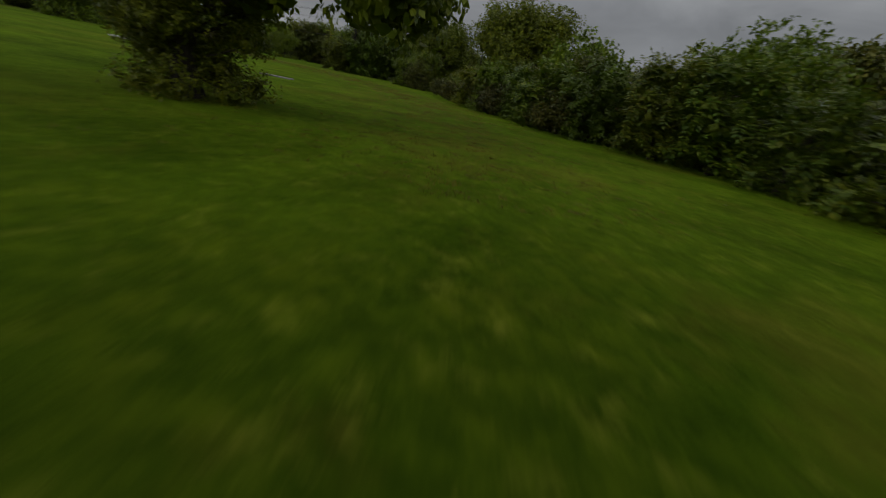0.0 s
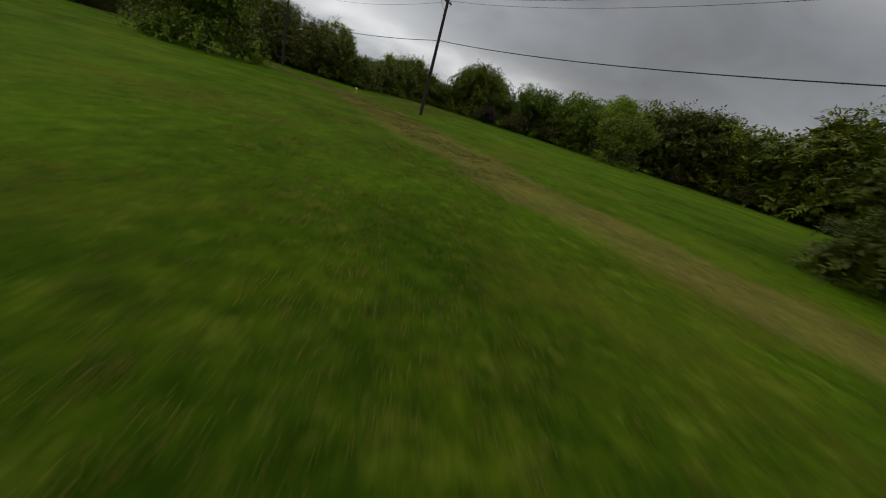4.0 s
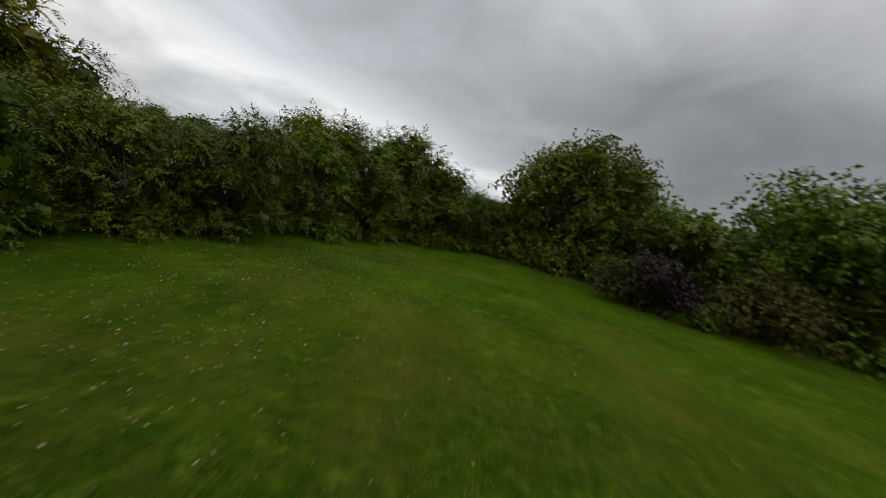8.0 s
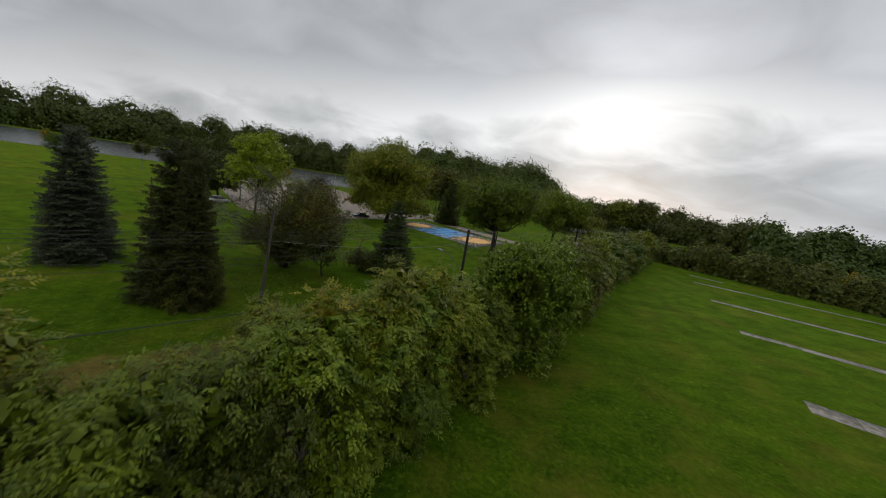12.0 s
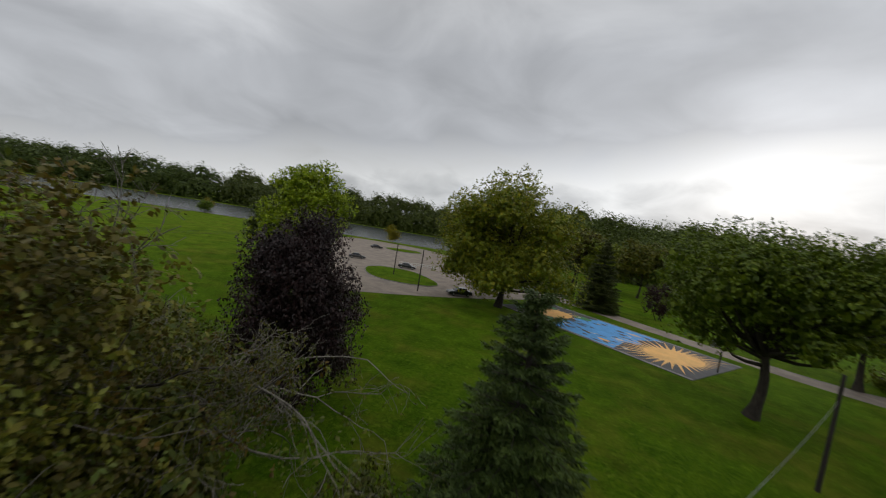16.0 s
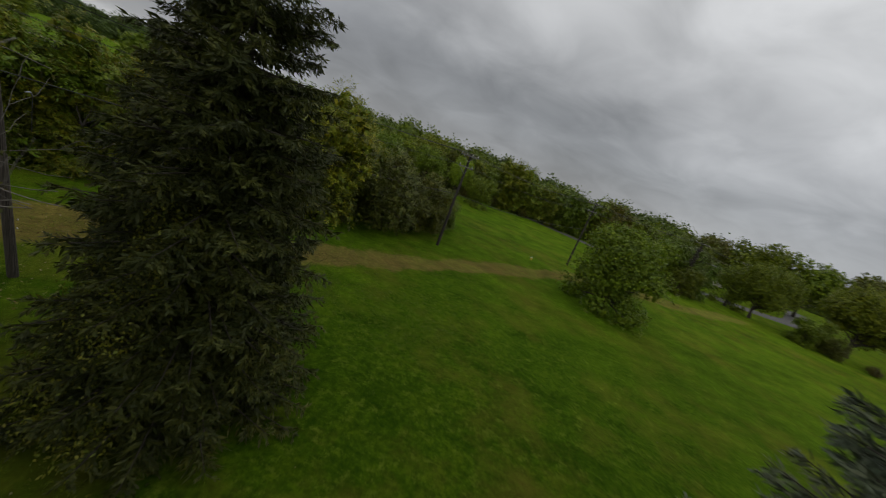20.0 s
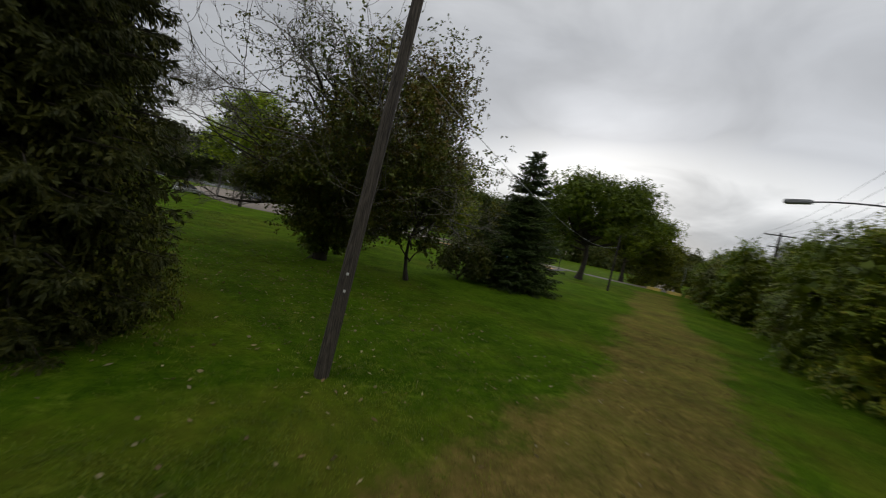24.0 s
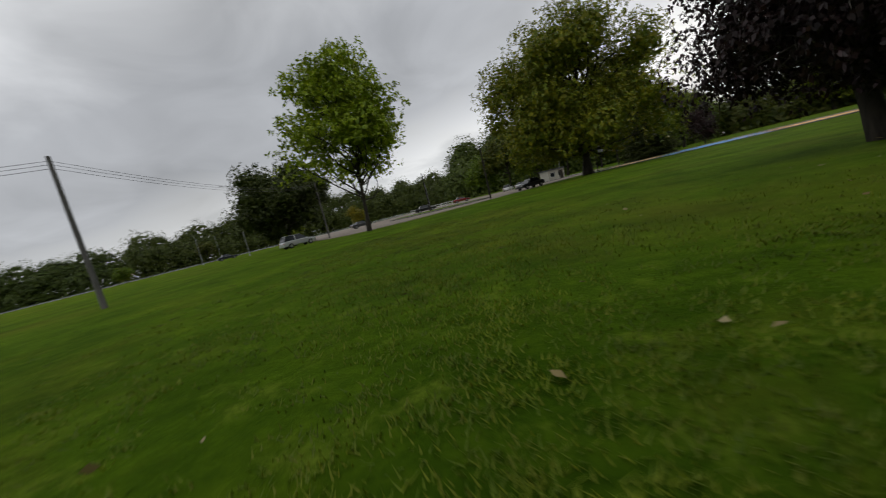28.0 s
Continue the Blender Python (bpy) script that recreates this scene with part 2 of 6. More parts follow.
def worn_mat(name, bare_a, bare_b, start=0.35):
    """Worn turf: bare in the middle, broken into grass towards its edge (attribute wear, 1 in the middle)."""
    m, nt, p = blank(name)
    at = nt.nodes.new("ShaderNodeAttribute")
    at.attribute_name = "wear"
    soil = ramp_of(nt, noise_chain(nt, 3.4, 10.0, rough=0.8), [(0.3, bare_a), (0.5, bare_b), (0.68, tuple(min(1, v * 1.9) for v in bare_b))])
    soil = mixed(nt, 1.0, soil, ramp_of(nt, noise_chain(nt, 0.7, 5.0), [(0.35, (0.7, 0.72, 0.75)), (0.65, (1.2, 1.15, 1.1))]), "MULTIPLY")
    tuft = noise_chain(nt, 2.2, 9.0, rough=0.75)
    add = nt.nodes.new("ShaderNodeMath")
    add.operation = "ADD"
    nt.links.new(at.outputs["Fac"], add.inputs[0])
    nt.links.new(tuft, add.inputs[1])
    broad = nt.nodes.new("ShaderNodeMath")
    broad.operation = "MULTIPLY_ADD"
    nt.links.new(noise_chain(nt, 0.22, 5.0), broad.inputs[0])
    broad.inputs[1].default_value = 1.3
    nt.links.new(add.outputs[0], broad.inputs[2])
    shift = nt.nodes.new("ShaderNodeMath")
    shift.operation = "SUBTRACT"
    nt.links.new(broad.outputs[0], shift.inputs[0])
    shift.inputs[1].default_value = 0.65
    fac = ramp_of(nt, shift.outputs[0], [(start + 0.35, (0, 0, 0)), (start + 1.45, (0.74, 0.74, 0.74))])
    finish_ground(nt, p, mixed(nt, fac, grass_colour(nt), soil))
    return m


M_GRASS = grass_mat()
M_PATH = worn_mat("worn_turf", (0.062, 0.038, 0.014), (0.128, 0.082, 0.031))
M_BARE = worn_mat("bare_patch", (0.048, 0.036, 0.010), (0.090, 0.066, 0.020), 0.85)
M_BLADE = leaf_mat("grass_blade", [(0.0654, 0.1428, 0.0043), (0.1045, 0.1938, 0.0068), (0.1641, 0.2346, 0.0102), (0.1351, 0.1836, 0.011)], 0.6, 0.25)
M_FIELDBLADE = leaf_mat("field_blade", [(0.118, 0.118, 0.008), (0.175, 0.158, 0.014), (0.250, 0.212, 0.026), (0.190, 0.142, 0.024)], 0.6, 0.25)
M_DRYBLADE = leaf_mat("dry_grass_blade", [(0.098, 0.078, 0.025), (0.156, 0.117, 0.044), (0.058, 0.088, 0.012)], 0.7, 0.2)
M_ASH = leaf_mat("green_foliage", [(0.0721, 0.1287, 0.0081), (0.1275, 0.187, 0.0097), (0.1988, 0.2452, 0.0129), (0.1497, 0.2013, 0.0097)])
M_HEDGE = leaf_mat("hedge_foliage", [(0.0511, 0.0961, 0.0069), (0.0896, 0.1393, 0.0086), (0.1398, 0.1825, 0.0112), (0.1055, 0.1498, 0.0086)])
M_OLIVE = leaf_mat("olive_foliage", [(0.0482, 0.0798, 0.0095), (0.0894, 0.1151, 0.0146), (0.1453, 0.1504, 0.0189), (0.1195, 0.1067, 0.0189)])
M_BRAMBLE = leaf_mat("bramble_foliage", [(0.036, 0.058, 0.008), (0.066, 0.084, 0.012), (0.106, 0.108, 0.016), (0.092, 0.078, 0.017)])
# bluer, closer tones for the distant woods: haze put into the leaf colour
M_HAZEDLEAF = leaf_mat("hazed_far_foliage", [(0.052, 0.086, 0.017), (0.082, 0.122, 0.021), (0.108, 0.142, 0.024), (0.070, 0.104, 0.022)])
M_LIGHT = leaf_mat("light_foliage", [(0.15, 0.246, 0.0121), (0.234, 0.3384, 0.0143), (0.33, 0.396, 0.0209)])
# light olive of the climber; on the old tree's upper crown it stands for light
M_IVY_LITCROWN = leaf_mat("climber_lit_crown_foliage", [(0.080, 0.115, 0.016), (0.145, 0.170, 0.022), (0.235, 0.225, 0.032), (0.180, 0.155, 0.028)])
M_YELLOW = leaf_mat("turning_foliage", [(0.1162, 0.1717, 0.0103), (0.2081, 0.2319, 0.0128), (0.3945, 0.3036, 0.018), (0.2553, 0.2231, 0.0128), (0.1391, 0.1913, 0.0111)])
M_TURNING = leaf_mat("turning_shrub", [(0.072, 0.1408, 0.0101), (0.1296, 0.1892, 0.012), (0.2439, 0.2482, 0.0175), (0.1575, 0.1822, 0.012), (0.0864, 0.1558, 0.011)])
M_BRIGHT = leaf_mat("bright_foliage", [(0.0875, 0.1448, 0.007), (0.1362, 0.1969, 0.0091), (0.1932, 0.2318, 0.0149)])
M_MAROON = leaf_mat("maroon_foliage", [(0.0165, 0.0081, 0.0119), (0.0304, 0.0119, 0.0181), (0.025, 0.0144, 0.0162), (0.0438, 0.0206, 0.0206)], 0.42, 0.12)
M_BLUE = leaf_mat("blue_needles", [(0.056, 0.086, 0.059), (0.092, 0.128, 0.091), (0.150, 0.184, 0.129)], 0.6, 0.08)
M_DARKFIR = leaf_mat("dark_needles", [(0.029, 0.046, 0.010), (0.050, 0.071, 0.012), (0.082, 0.096, 0.015)], 0.6, 0.08)
M_FIR = leaf_mat("green_needles", [(0.032, 0.059, 0.012), (0.055, 0.085, 0.017), (0.082, 0.110, 0.023)], 0.6, 0.08)
M_RUST = leaf_mat("rusty_foliage", [(0.0874, 0.0608, 0.0144), (0.1231, 0.0913, 0.016), (0.0722, 0.0811, 0.012), (0.1543, 0.1217, 0.0192)])
M_FALLEN = leaf_mat("fallen_leaf", [(0.1536, 0.1248, 0.048), (0.2496, 0.2208, 0.1056), (0.3264, 0.2976, 0.192), (0.4608, 0.432, 0.2592), (0.1152, 0.0672, 0.0288)], 0.6, 0.1)
M_BARK = rough_mat("bark", (0.018, 0.014, 0.010), (0.075, 0.060, 0.045), 7.0, 0.9, 0, 0.9, (1, 1, 0.25))
M_TWIG = rough_mat("grey_twigs", (0.085, 0.075, 0.062), (0.25, 0.225, 0.19), 9.0, 0.9, 0, 0.2)
M_POLE = rough_mat("tarred_pole", (0.010, 0.008, 0.007), (0.045, 0.036, 0.028), 9.0, 0.85, 0, 0.9, (3, 3, 0.12))
M_OLDPOLE = rough_mat("split_grey_pole", (0.016, 0.012, 0.009), (0.15, 0.125, 0.10), 11.0, 0.9, 0, 1.0, (4, 4, 0.10))
M_GREYPOLE = rough_mat("grey_pole", (0.07, 0.065, 0.06), (0.22, 0.21, 0.20), 9.0, 0.8, 0, 0.5, (3, 3, 0.15))
M_WIRE = rough_mat("black_cable", (0.012, 0.012, 0.013), (0.03, 0.03, 0.032), 5.0, 0.6, 0, 0)
M_PALEWIRE = rough_mat("bare_cable", (0.25, 0.25, 0.25), (0.42, 0.42, 0.42), 5.0, 0.5, 0.3, 0)
M_STEEL = rough_mat("galvanised_steel", (0.22, 0.23, 0.24), (0.42, 0.43, 0.44), 12.0, 0.5, 0.7, 0.1)
M_PORCELAIN = rough_mat("porcelain", (0.35, 0.34, 0.33), (0.6, 0.6, 0.58), 10.0, 0.3, 0, 0)
M_SLAB = rough_mat("dirty_slab", (0.11, 0.10, 0.075), (0.42, 0.39, 0.34), 1.6, 0.9, 0, 0.6, stain=0.6)
M_CONCRETE = rough_mat("old_concrete", (0.19, 0.18, 0.165), (0.36, 0.34, 0.31), 4.0, 0.9, 0, 0.5, stain=0.5)
M_ASPHALT = rough_mat("pale_asphalt", (0.205, 0.168, 0.135), (0.31, 0.255, 0.205), 3.0, 0.9, 0, 0.4, stain=0.35)
M_DARKASPHALT = rough_mat("dark_asphalt", (0.060, 0.058, 0.056), (0.125, 0.12, 0.112), 5.0, 0.9, 0, 0.4, stain=0.4)
M_YELLOWPAINT = rough_mat("yellow_paint", (0.55, 0.40, 0.07), (0.72, 0.56, 0.12), 8.0, 0.6, 0, 0.1)
M_HYDRANT = rough_mat("hydrant_yellow", (0.55, 0.38, 0.03), (0.75, 0.58, 0.06), 12.0, 0.5, 0, 0.1)
M_WHITE = rough_mat("white_paint", (0.62, 0.62, 0.60), (0.78, 0.78, 0.76), 6.0, 0.6, 0, 0.05, stain=0.2)
M_CREAM = rough_mat("cream_render", (0.50, 0.47, 0.41), (0.66, 0.62, 0.55), 3.0, 0.8, 0, 0.1, stain=0.25)
M_BRICK = rough_mat("red_brick_wall", (0.20, 0.07, 0.045), (0.32, 0.13, 0.085), 8.0, 0.85, 0, 0.3)
M_ROOF = rough_mat("grey_shingle", (0.055, 0.055, 0.06), (0.13, 0.13, 0.135), 7.0, 0.9, 0, 0.4)
M_REDROOF = rough_mat("red_roof", (0.20, 0.07, 0.05), (0.30, 0.11, 0.08), 6.0, 0.85, 0, 0.3)
M_GLASS = paint("window_glass", (0.02, 0.024, 0.028), 0.08)
M_TYRE = paint("tyre_rubber", (0.015, 0.015, 0.015), 0.85)
M_RIM = paint("alloy_rim", (0.45, 0.46, 0.47), 0.3, 0.8)
M_LAMPGLASS = paint("lamp_glass", (0.6, 0.6, 0.56), 0.15)
M_REDLAMP = paint("red_lamp", (0.35, 0.02, 0.02), 0.2)
M_COURTBLUE = rough_mat("court_blue", (0.07, 0.30, 0.66), (0.11, 0.40, 0.80), 3.0, 0.75, 0, 0.1, stain=0.2)
M_COURTSUN = rough_mat("court_orange", (0.80, 0.42, 0.11), (0.92, 0.55, 0.18), 3.0, 0.75, 0, 0.1, stain=0.2)
M_COURTGREEN = rough_mat("court_green", (0.045, 0.18, 0.05), (0.07, 0.26, 0.075), 3.0, 0.75, 0, 0.1, stain=0.2)
M_COURTGREY = rough_mat("court_charcoal", (0.05, 0.05, 0.055), (0.10, 0.10, 0.105), 4.0, 0.8, 0, 0.1)


def water_mat():
    m, nt, p = blank("lake_water")
    p.inputs["Base Color"].default_value = (0.035, 0.042, 0.042, 1)
    p.inputs["Roughness"].default_value = 0.2
    b = nt.nodes.new("ShaderNodeBump")
    b.inputs["Strength"].default_value, b.inputs["Distance"].default_value = 0.55, 0.12
    nt.links.new(noise_chain(nt, 0.8, 5.0, (1, 2.5, 1)), b.inputs["Height"])
    nt.links.new(b.outputs[0], p.inputs["Normal"])
    return m


M_WATER = water_mat()


# ---- mesh helpers ----
def mesh_of(name, verts, faces, material, smooth=False):
    """A mesh from arrays; faces all of one size."""
    verts, faces = np.asarray(verts, float).reshape(-1, 3), np.asarray(faces, int)
    me = bpy.data.meshes.new(name)
    k = faces.shape[1]
    me.vertices.add(len(verts))
    me.vertices.foreach_set("co", verts.ravel())
    me.loops.add(faces.size)
    me.loops.foreach_set("vertex_index", faces.ravel())
    me.polygons.add(len(faces))
    me.polygons.foreach_set("loop_start", np.arange(len(faces)) * k)
    if smooth:
        me.polygons.foreach_set("use_smooth", np.ones(len(faces), bool))
    me.update(calc_edges=True)
    me.materials.append(material)
    return me


def thing(name, x, y, label, category, group="", z=0.0, turn=0.0, scale=(1, 1, 1), kind=""):
    e = new(name)
    e.matrix_basis = Matrix.LocRotScale((x, y, z), Euler((0, 0, turn)), scale)
    return tagged(e, label, category, group, kind)


def hang(name, me, parent, label="", m=None):
    """A mesh as a part of a thing or of a part."""
    ob = new(name, me)
    ob.parent = parent
    if m is not None:
        ob.matrix_basis = m
    return tagged(ob, label)


def part(name, bm, material, parent, label="", m=None):
    me = bpy.data.meshes.new(name)
    bm.to_mesh(me)
    bm.free()
    me.materials.append(material)
    return hang(name, me, parent, label, m)


def alone(name, me, label, category, kind="", group=""):
    return tagged(new(name, me), label, category, group, kind)


def box(bm, x0, x1, y0, y1, z0, z1, bevel=0.0):
    r = bmesh.ops.create_cube(bm, size=1.0)
    bmesh.ops.transform(bm, verts=r["verts"], matrix=Matrix.LocRotScale(((x0 + x1) / 2, (y0 + y1) / 2, (z0 + z1) / 2), None, (x1 - x0, y1 - y0, z1 - z0)))
    if bevel:
        edges = list({e for v in r["verts"] for e in v.link_edges})
        bmesh.ops.bevel(bm, geom=edges, offset=bevel, segments=2, affect="EDGES", profile=0.6)
    return bm


def tubes(paths, sides=6):
    """Tapered tubes along polylines: each path is (points (n,3), radii (n,)). Returns vertices and quads."""
    vs, fs, base = [], [], 0
    ring = np.arange(sides) * 2 * np.pi / sides
    cs, sn = np.cos(ring), np.sin(ring)
    for pts, rad in paths:
        pts = np.asarray(pts, float)
        n = len(pts)
        way = np.gradient(pts, axis=0)
        way /= np.linalg.norm(way, axis=1, keepdims=True) + 1e-9
        ref = np.where(np.abs(way[:, 2:3]) > 0.9, [[1.0, 0, 0]], [[0, 0, 1.0]])
        a = np.cross(way, ref)
        a /= np.linalg.norm(a, axis=1, keepdims=True) + 1e-9
        b = np.cross(way, a)
        v = pts[:, None] + np.asarray(rad)[:, None, None] * (cs[None, :, None] * a[:, None] + sn[None, :, None] * b[:, None])
        vs.append(v.reshape(-1, 3))
        i = np.arange(n - 1)[:, None] * sides + np.arange(sides)[None]
        j = np.arange(n - 1)[:, None] * sides + (np.arange(sides)[None] + 1) % sides
        fs.append((np.stack([i, j, j + sides, i + sides], -1).reshape(-1, 4)) + base)
        base += n * sides
    return np.concatenate(vs), np.concatenate(fs)


def tube_bm(bm, pts, rad, sides=8):
    v, f = tubes([(pts, rad)], sides)
    made = [bm.verts.new(p) for p in v]
    for q in f:
        bm.faces.new([made[k] for k in q])
    for ends in (made[:sides][::-1], made[-sides:]):
        bm.faces.new(ends)
    return bm


def rhombs(at, way, across, length, width, fold=0.0):
    """Leaf blades: at (n,3) stalk ends, way the blade's direction, across its flat side."""
    way = way / (np.linalg.norm(way, axis=1, keepdims=True) + 1e-9)
    across = across - (across * way).sum(1, keepdims=True) * way
    across /= np.linalg.norm(across, axis=1, keepdims=True) + 1e-9
    length, width = np.broadcast_to(length, len(at))[:, None], np.broadcast_to(width, len(at))[:, None]
    nrm = np.cross(way, across)
    mid_ = at + way * length * 0.45
    v = np.stack([at, mid_ + across * width * 0.5 + nrm * width * fold, at + way * length, mid_ - across * width * 0.5 + nrm * width * fold], 1)
    f = np.arange(len(at) * 4).reshape(-1, 4)
    return v.reshape(-1, 3), f


def laid(rng, nrm, droop=0.6, loose=0.45):
    """For leaves that lie over a crown's outside: the blade's way and its flat side, facing nrm, tips down."""
    nrm = nrm + rng.normal(size=nrm.shape) * loose
    nrm /= np.linalg.norm(nrm, axis=1, keepdims=True) + 1e-9
    way = rng.normal(size=nrm.shape) * 0.7 + [0, 0, -droop]
    way -= (way * nrm).sum(1, keepdims=True) * nrm
    return way, np.cross(nrm, way)


def inner_leaves(rng, centre, size, leaf, per=60):
    """The leafy mass inside each lobe of a crown."""
    k = np.repeat(np.arange(len(centre)), per)
    n = len(k)
    u = unit(rng, n)
    at = centre[k] + u * (size[k] * rng.uniform(0.2, 0.66, n))[:, None]
    way, across = laid(rng, u, 0.3, 0.4)
    way /= np.linalg.norm(way, axis=1, keepdims=True) + 1e-9
    long_ = np.minimum(size[k], min(1.3, (5 if leaf > 0.2 else 2.8) * leaf)) * rng.uniform(0.3, 0.6, n)
    return rhombs(at - way * (long_ * 0.5)[:, None], way, across, long_, long_ * 0.7, 0.2)


def unit(rng, n):
    v = rng.normal(size=(n, 3))
    return v / np.linalg.norm(v, axis=1, keepdims=True)


def bend(a, b, rng, k=5, sway=0.12):
    a, b = np.asarray(a, float), np.asarray(b, float)
    t = np.linspace(0, 1, k)[:, None]
    off = rng.normal(size=3) * np.linalg.norm(b - a) * sway
    return a + (b - a) * t + off * np.sin(np.pi * t)


def lobed_tree(seed, height, width, stem, lobes, leaves, leaf, droop=0.35, low=0.0, bark=0.22, stems=1, fill=0.35, lobe_size=0.3, top=1.0, twigs=True, ring=0, ring_z=(0.5, 1.3), dense=60, frond=0):
    """Trunk, limbs to many uneven lobes, twigs, and leaves in sprays on every lobe. low: how far down the crown hangs (0..1 of the stem)."""
    rng = np.random.default_rng(seed)
    z0 = stem * (1 - low)
    mid_z, half_z, half_w = (z0 + height) / 2, (height - z0) / 2, width / 2
    u = unit(rng, lobes)
    reach = rng.uniform(0.42, 0.92, lobes)
    centre = u * reach[:, None] * [half_w * 0.92, half_w * 0.92, half_z * 0.90] + [0, 0, mid_z]
    squeeze = 1 - (1 - top) * np.clip((centre[:, 2] - mid_z) / half_z, 0, 1)
    centre[:, :2] *= squeeze[:, None]
    size = rng.uniform(0.7, 1.25, lobes) * lobe_size * half_w
    if ring:
        # low lobes all round, so that the leaves reach the grass
        a = np.arange(ring) * 2 * np.pi / ring + rng.normal(size=ring) * 0.2
        far = half_w * rng.uniform(0.5, 0.78, ring)
        low_c = np.c_[np.cos(a) * far, np.sin(a) * far, rng.uniform(*ring_z, ring)]
        centre = np.concatenate([centre, low_c])
        size = np.r_[size, rng.uniform(0.7, 1.1, ring) * lobe_size * half_w]
    paths = []
    feet = [np.array([rng.normal() * 0.25, rng.normal() * 0.25, 0.0]) if stems > 1 else np.zeros(3) for _ in range(stems)]
    heads = [f + [rng.normal() * (0.9 if stems > 1 else 0.2), rng.normal() * (0.9 if stems > 1 else 0.2), stem + 0.25 * (height - stem)] for f in feet]
    for f, h in zip(feet, heads):
        p = bend(f, h, rng, 6, 0.04)
        r = np.linspace(bark, bark * 0.55, 6)
        r[0] *= 1.45
        paths.append((p, r))
    tips = []
    for c, s in zip(centre, size):
        k = rng.integers(stems)
        t = np.clip((c[2] - stem * 0.7) / (heads[k][2] + 0.01), 0.35, 1.0)
        root = feet[k] + (heads[k] - feet[k]) * min(t, 0.98)
        paths.append((bend(root, c, rng, 5, 0.1), np.linspace(bark * 0.42, 0.025, 5)))
        if twigs:
            for w in unit(rng, 5):
                end = c + w * s * 0.95
                paths.append((bend(c, end, rng, 3, 0.12), np.array([0.028, 0.018, 0.008])))
                tips.append(end)
    share = size**2 / (size**2).sum()
    at, out = [], []
    for c, s, q in zip(centre, size, share):
        n = max(20, int(leaves * q / 6))
        w = unit(rng, n)
        w[:, 2] = np.where(w[:, 2] < -0.5, -w[:, 2], w[:, 2])
        dist = s * np.where(rng.random(n) < fill, rng.uniform(0.3, 0.95, n), rng.uniform(0.88, 1.12, n))
        dist *= 1 + 0.22 * np.sin(w[:, 0] * 5 + c[0] * 3) * np.cos(w[:, 1] * 4 + w[:, 2] * 5 + c[1])
        spot = c + w * dist[:, None]
        at.append(spot)
        out.append(w)
    at, out = np.concatenate(at), np.concatenate(out)
    keep = at[:, 2] > 0.12
    at, out = at[keep], out[keep]
    n = len(at)
    vs, fs, base = [], [], 0
    if frond:
        # compound leaves: leaflets in pairs along a drooping stalk
        m = n * 6 // frond
        at, out = at[:n][rng.permutation(n)[:m]], None
        out = at - centre[np.argmin(((at[:, None] - centre[None]) ** 2).sum(2), 1)]
        out /= np.linalg.norm(out, axis=1, keepdims=True) + 1e-9
        axis = out * 0.8 + rng.normal(size=(m, 3)) * 0.45 + [0, 0, -0.25 * droop]
        axis /= np.linalg.norm(axis, axis=1, keepdims=True)
        face = out * 0.35 + [0, 0, 0.9] + rng.normal(size=(m, 3)) * 0.3
        sidev = np.cross(axis, face)
        sidev /= np.linalg.norm(sidev, axis=1, keepdims=True) + 1e-9
        span = leaf * rng.uniform(1.7, 2.9, (m, 1))
        for k in range(frond):
            t = (k // 2 + 0.6) / (frond // 2 + 0.6)
            sgn = 0.0 if k == frond - 1 else (1 if k % 2 else -1)
            a = at + axis * span * (t - 0.35) - [0, 0, 1.0] * span * 0.5 * droop * t * t
            way = axis * (0.45 if sgn else 1.0) + sidev * sgn + [0, 0, -0.5 * droop * (0.4 + t)] + rng.normal(size=(m, 3)) * 0.14
            v, f = rhombs(a, way, np.cross(face, way) + rng.normal(size=(m, 3)) * 0.2, leaf * rng.uniform(0.75, 1.2, m), leaf * rng.uniform(0.30, 0.46, m), 0.1)
            vs.append(v)
            fs.append(f + base)
            base += len(v)
    else:
        # sprays of six leaves round each spot
        axis = out + rng.normal(size=(n, 3)) * 0.5 + [0, 0, -droop]
        axis /= np.linalg.norm(axis, axis=1, keepdims=True)
        sidev = np.cross(axis, rng.normal(size=(n, 3)))
        sidev /= np.linalg.norm(sidev, axis=1, keepdims=True) + 1e-9
        for k in range(6):
            sgn = 1 if k % 2 else -1
            a = at + axis * (k // 2) * 0.3 * leaf + sidev * sgn * 0.35 * leaf
            way, flat_side = laid(rng, out + [0, 0, 0.45], droop + 0.25, 0.62)
            v, f = rhombs(a, way + sidev * sgn * 0.5, flat_side, leaf * rng.uniform(0.7, 1.3, n), leaf * rng.uniform(0.45, 0.75, n), 0.10)
            vs.append(v)
            fs.append(f + base)
            base += len(v)
    wood = tubes([p for p in paths if len(p[0]) > 3], 6)
    if twigs:
        fv, ff = tubes([p for p in paths if len(p[0]) == 3], 3)
        wood = np.concatenate([wood[0], fv]), np.concatenate([wood[1], ff + len(wood[0])])
    fv, ff = inner_leaves(rng, centre, size, leaf, dense)
    fv[:, 2] = fv[:, 2].clip(0.05)
    vs.append(fv)
    fs.append(ff + base)
    return wood, (np.concatenate(vs), np.concatenate(fs))


def tree_kit(name, leaf_material, *args, wood=None, **kw):
    w, l = lobed_tree(*args, **kw)
    return [("trunk", mesh_of(name + "_trunk", *w, wood or M_BARK, True)), ("crown", mesh_of(name + "_crown", *l, leaf_material))]


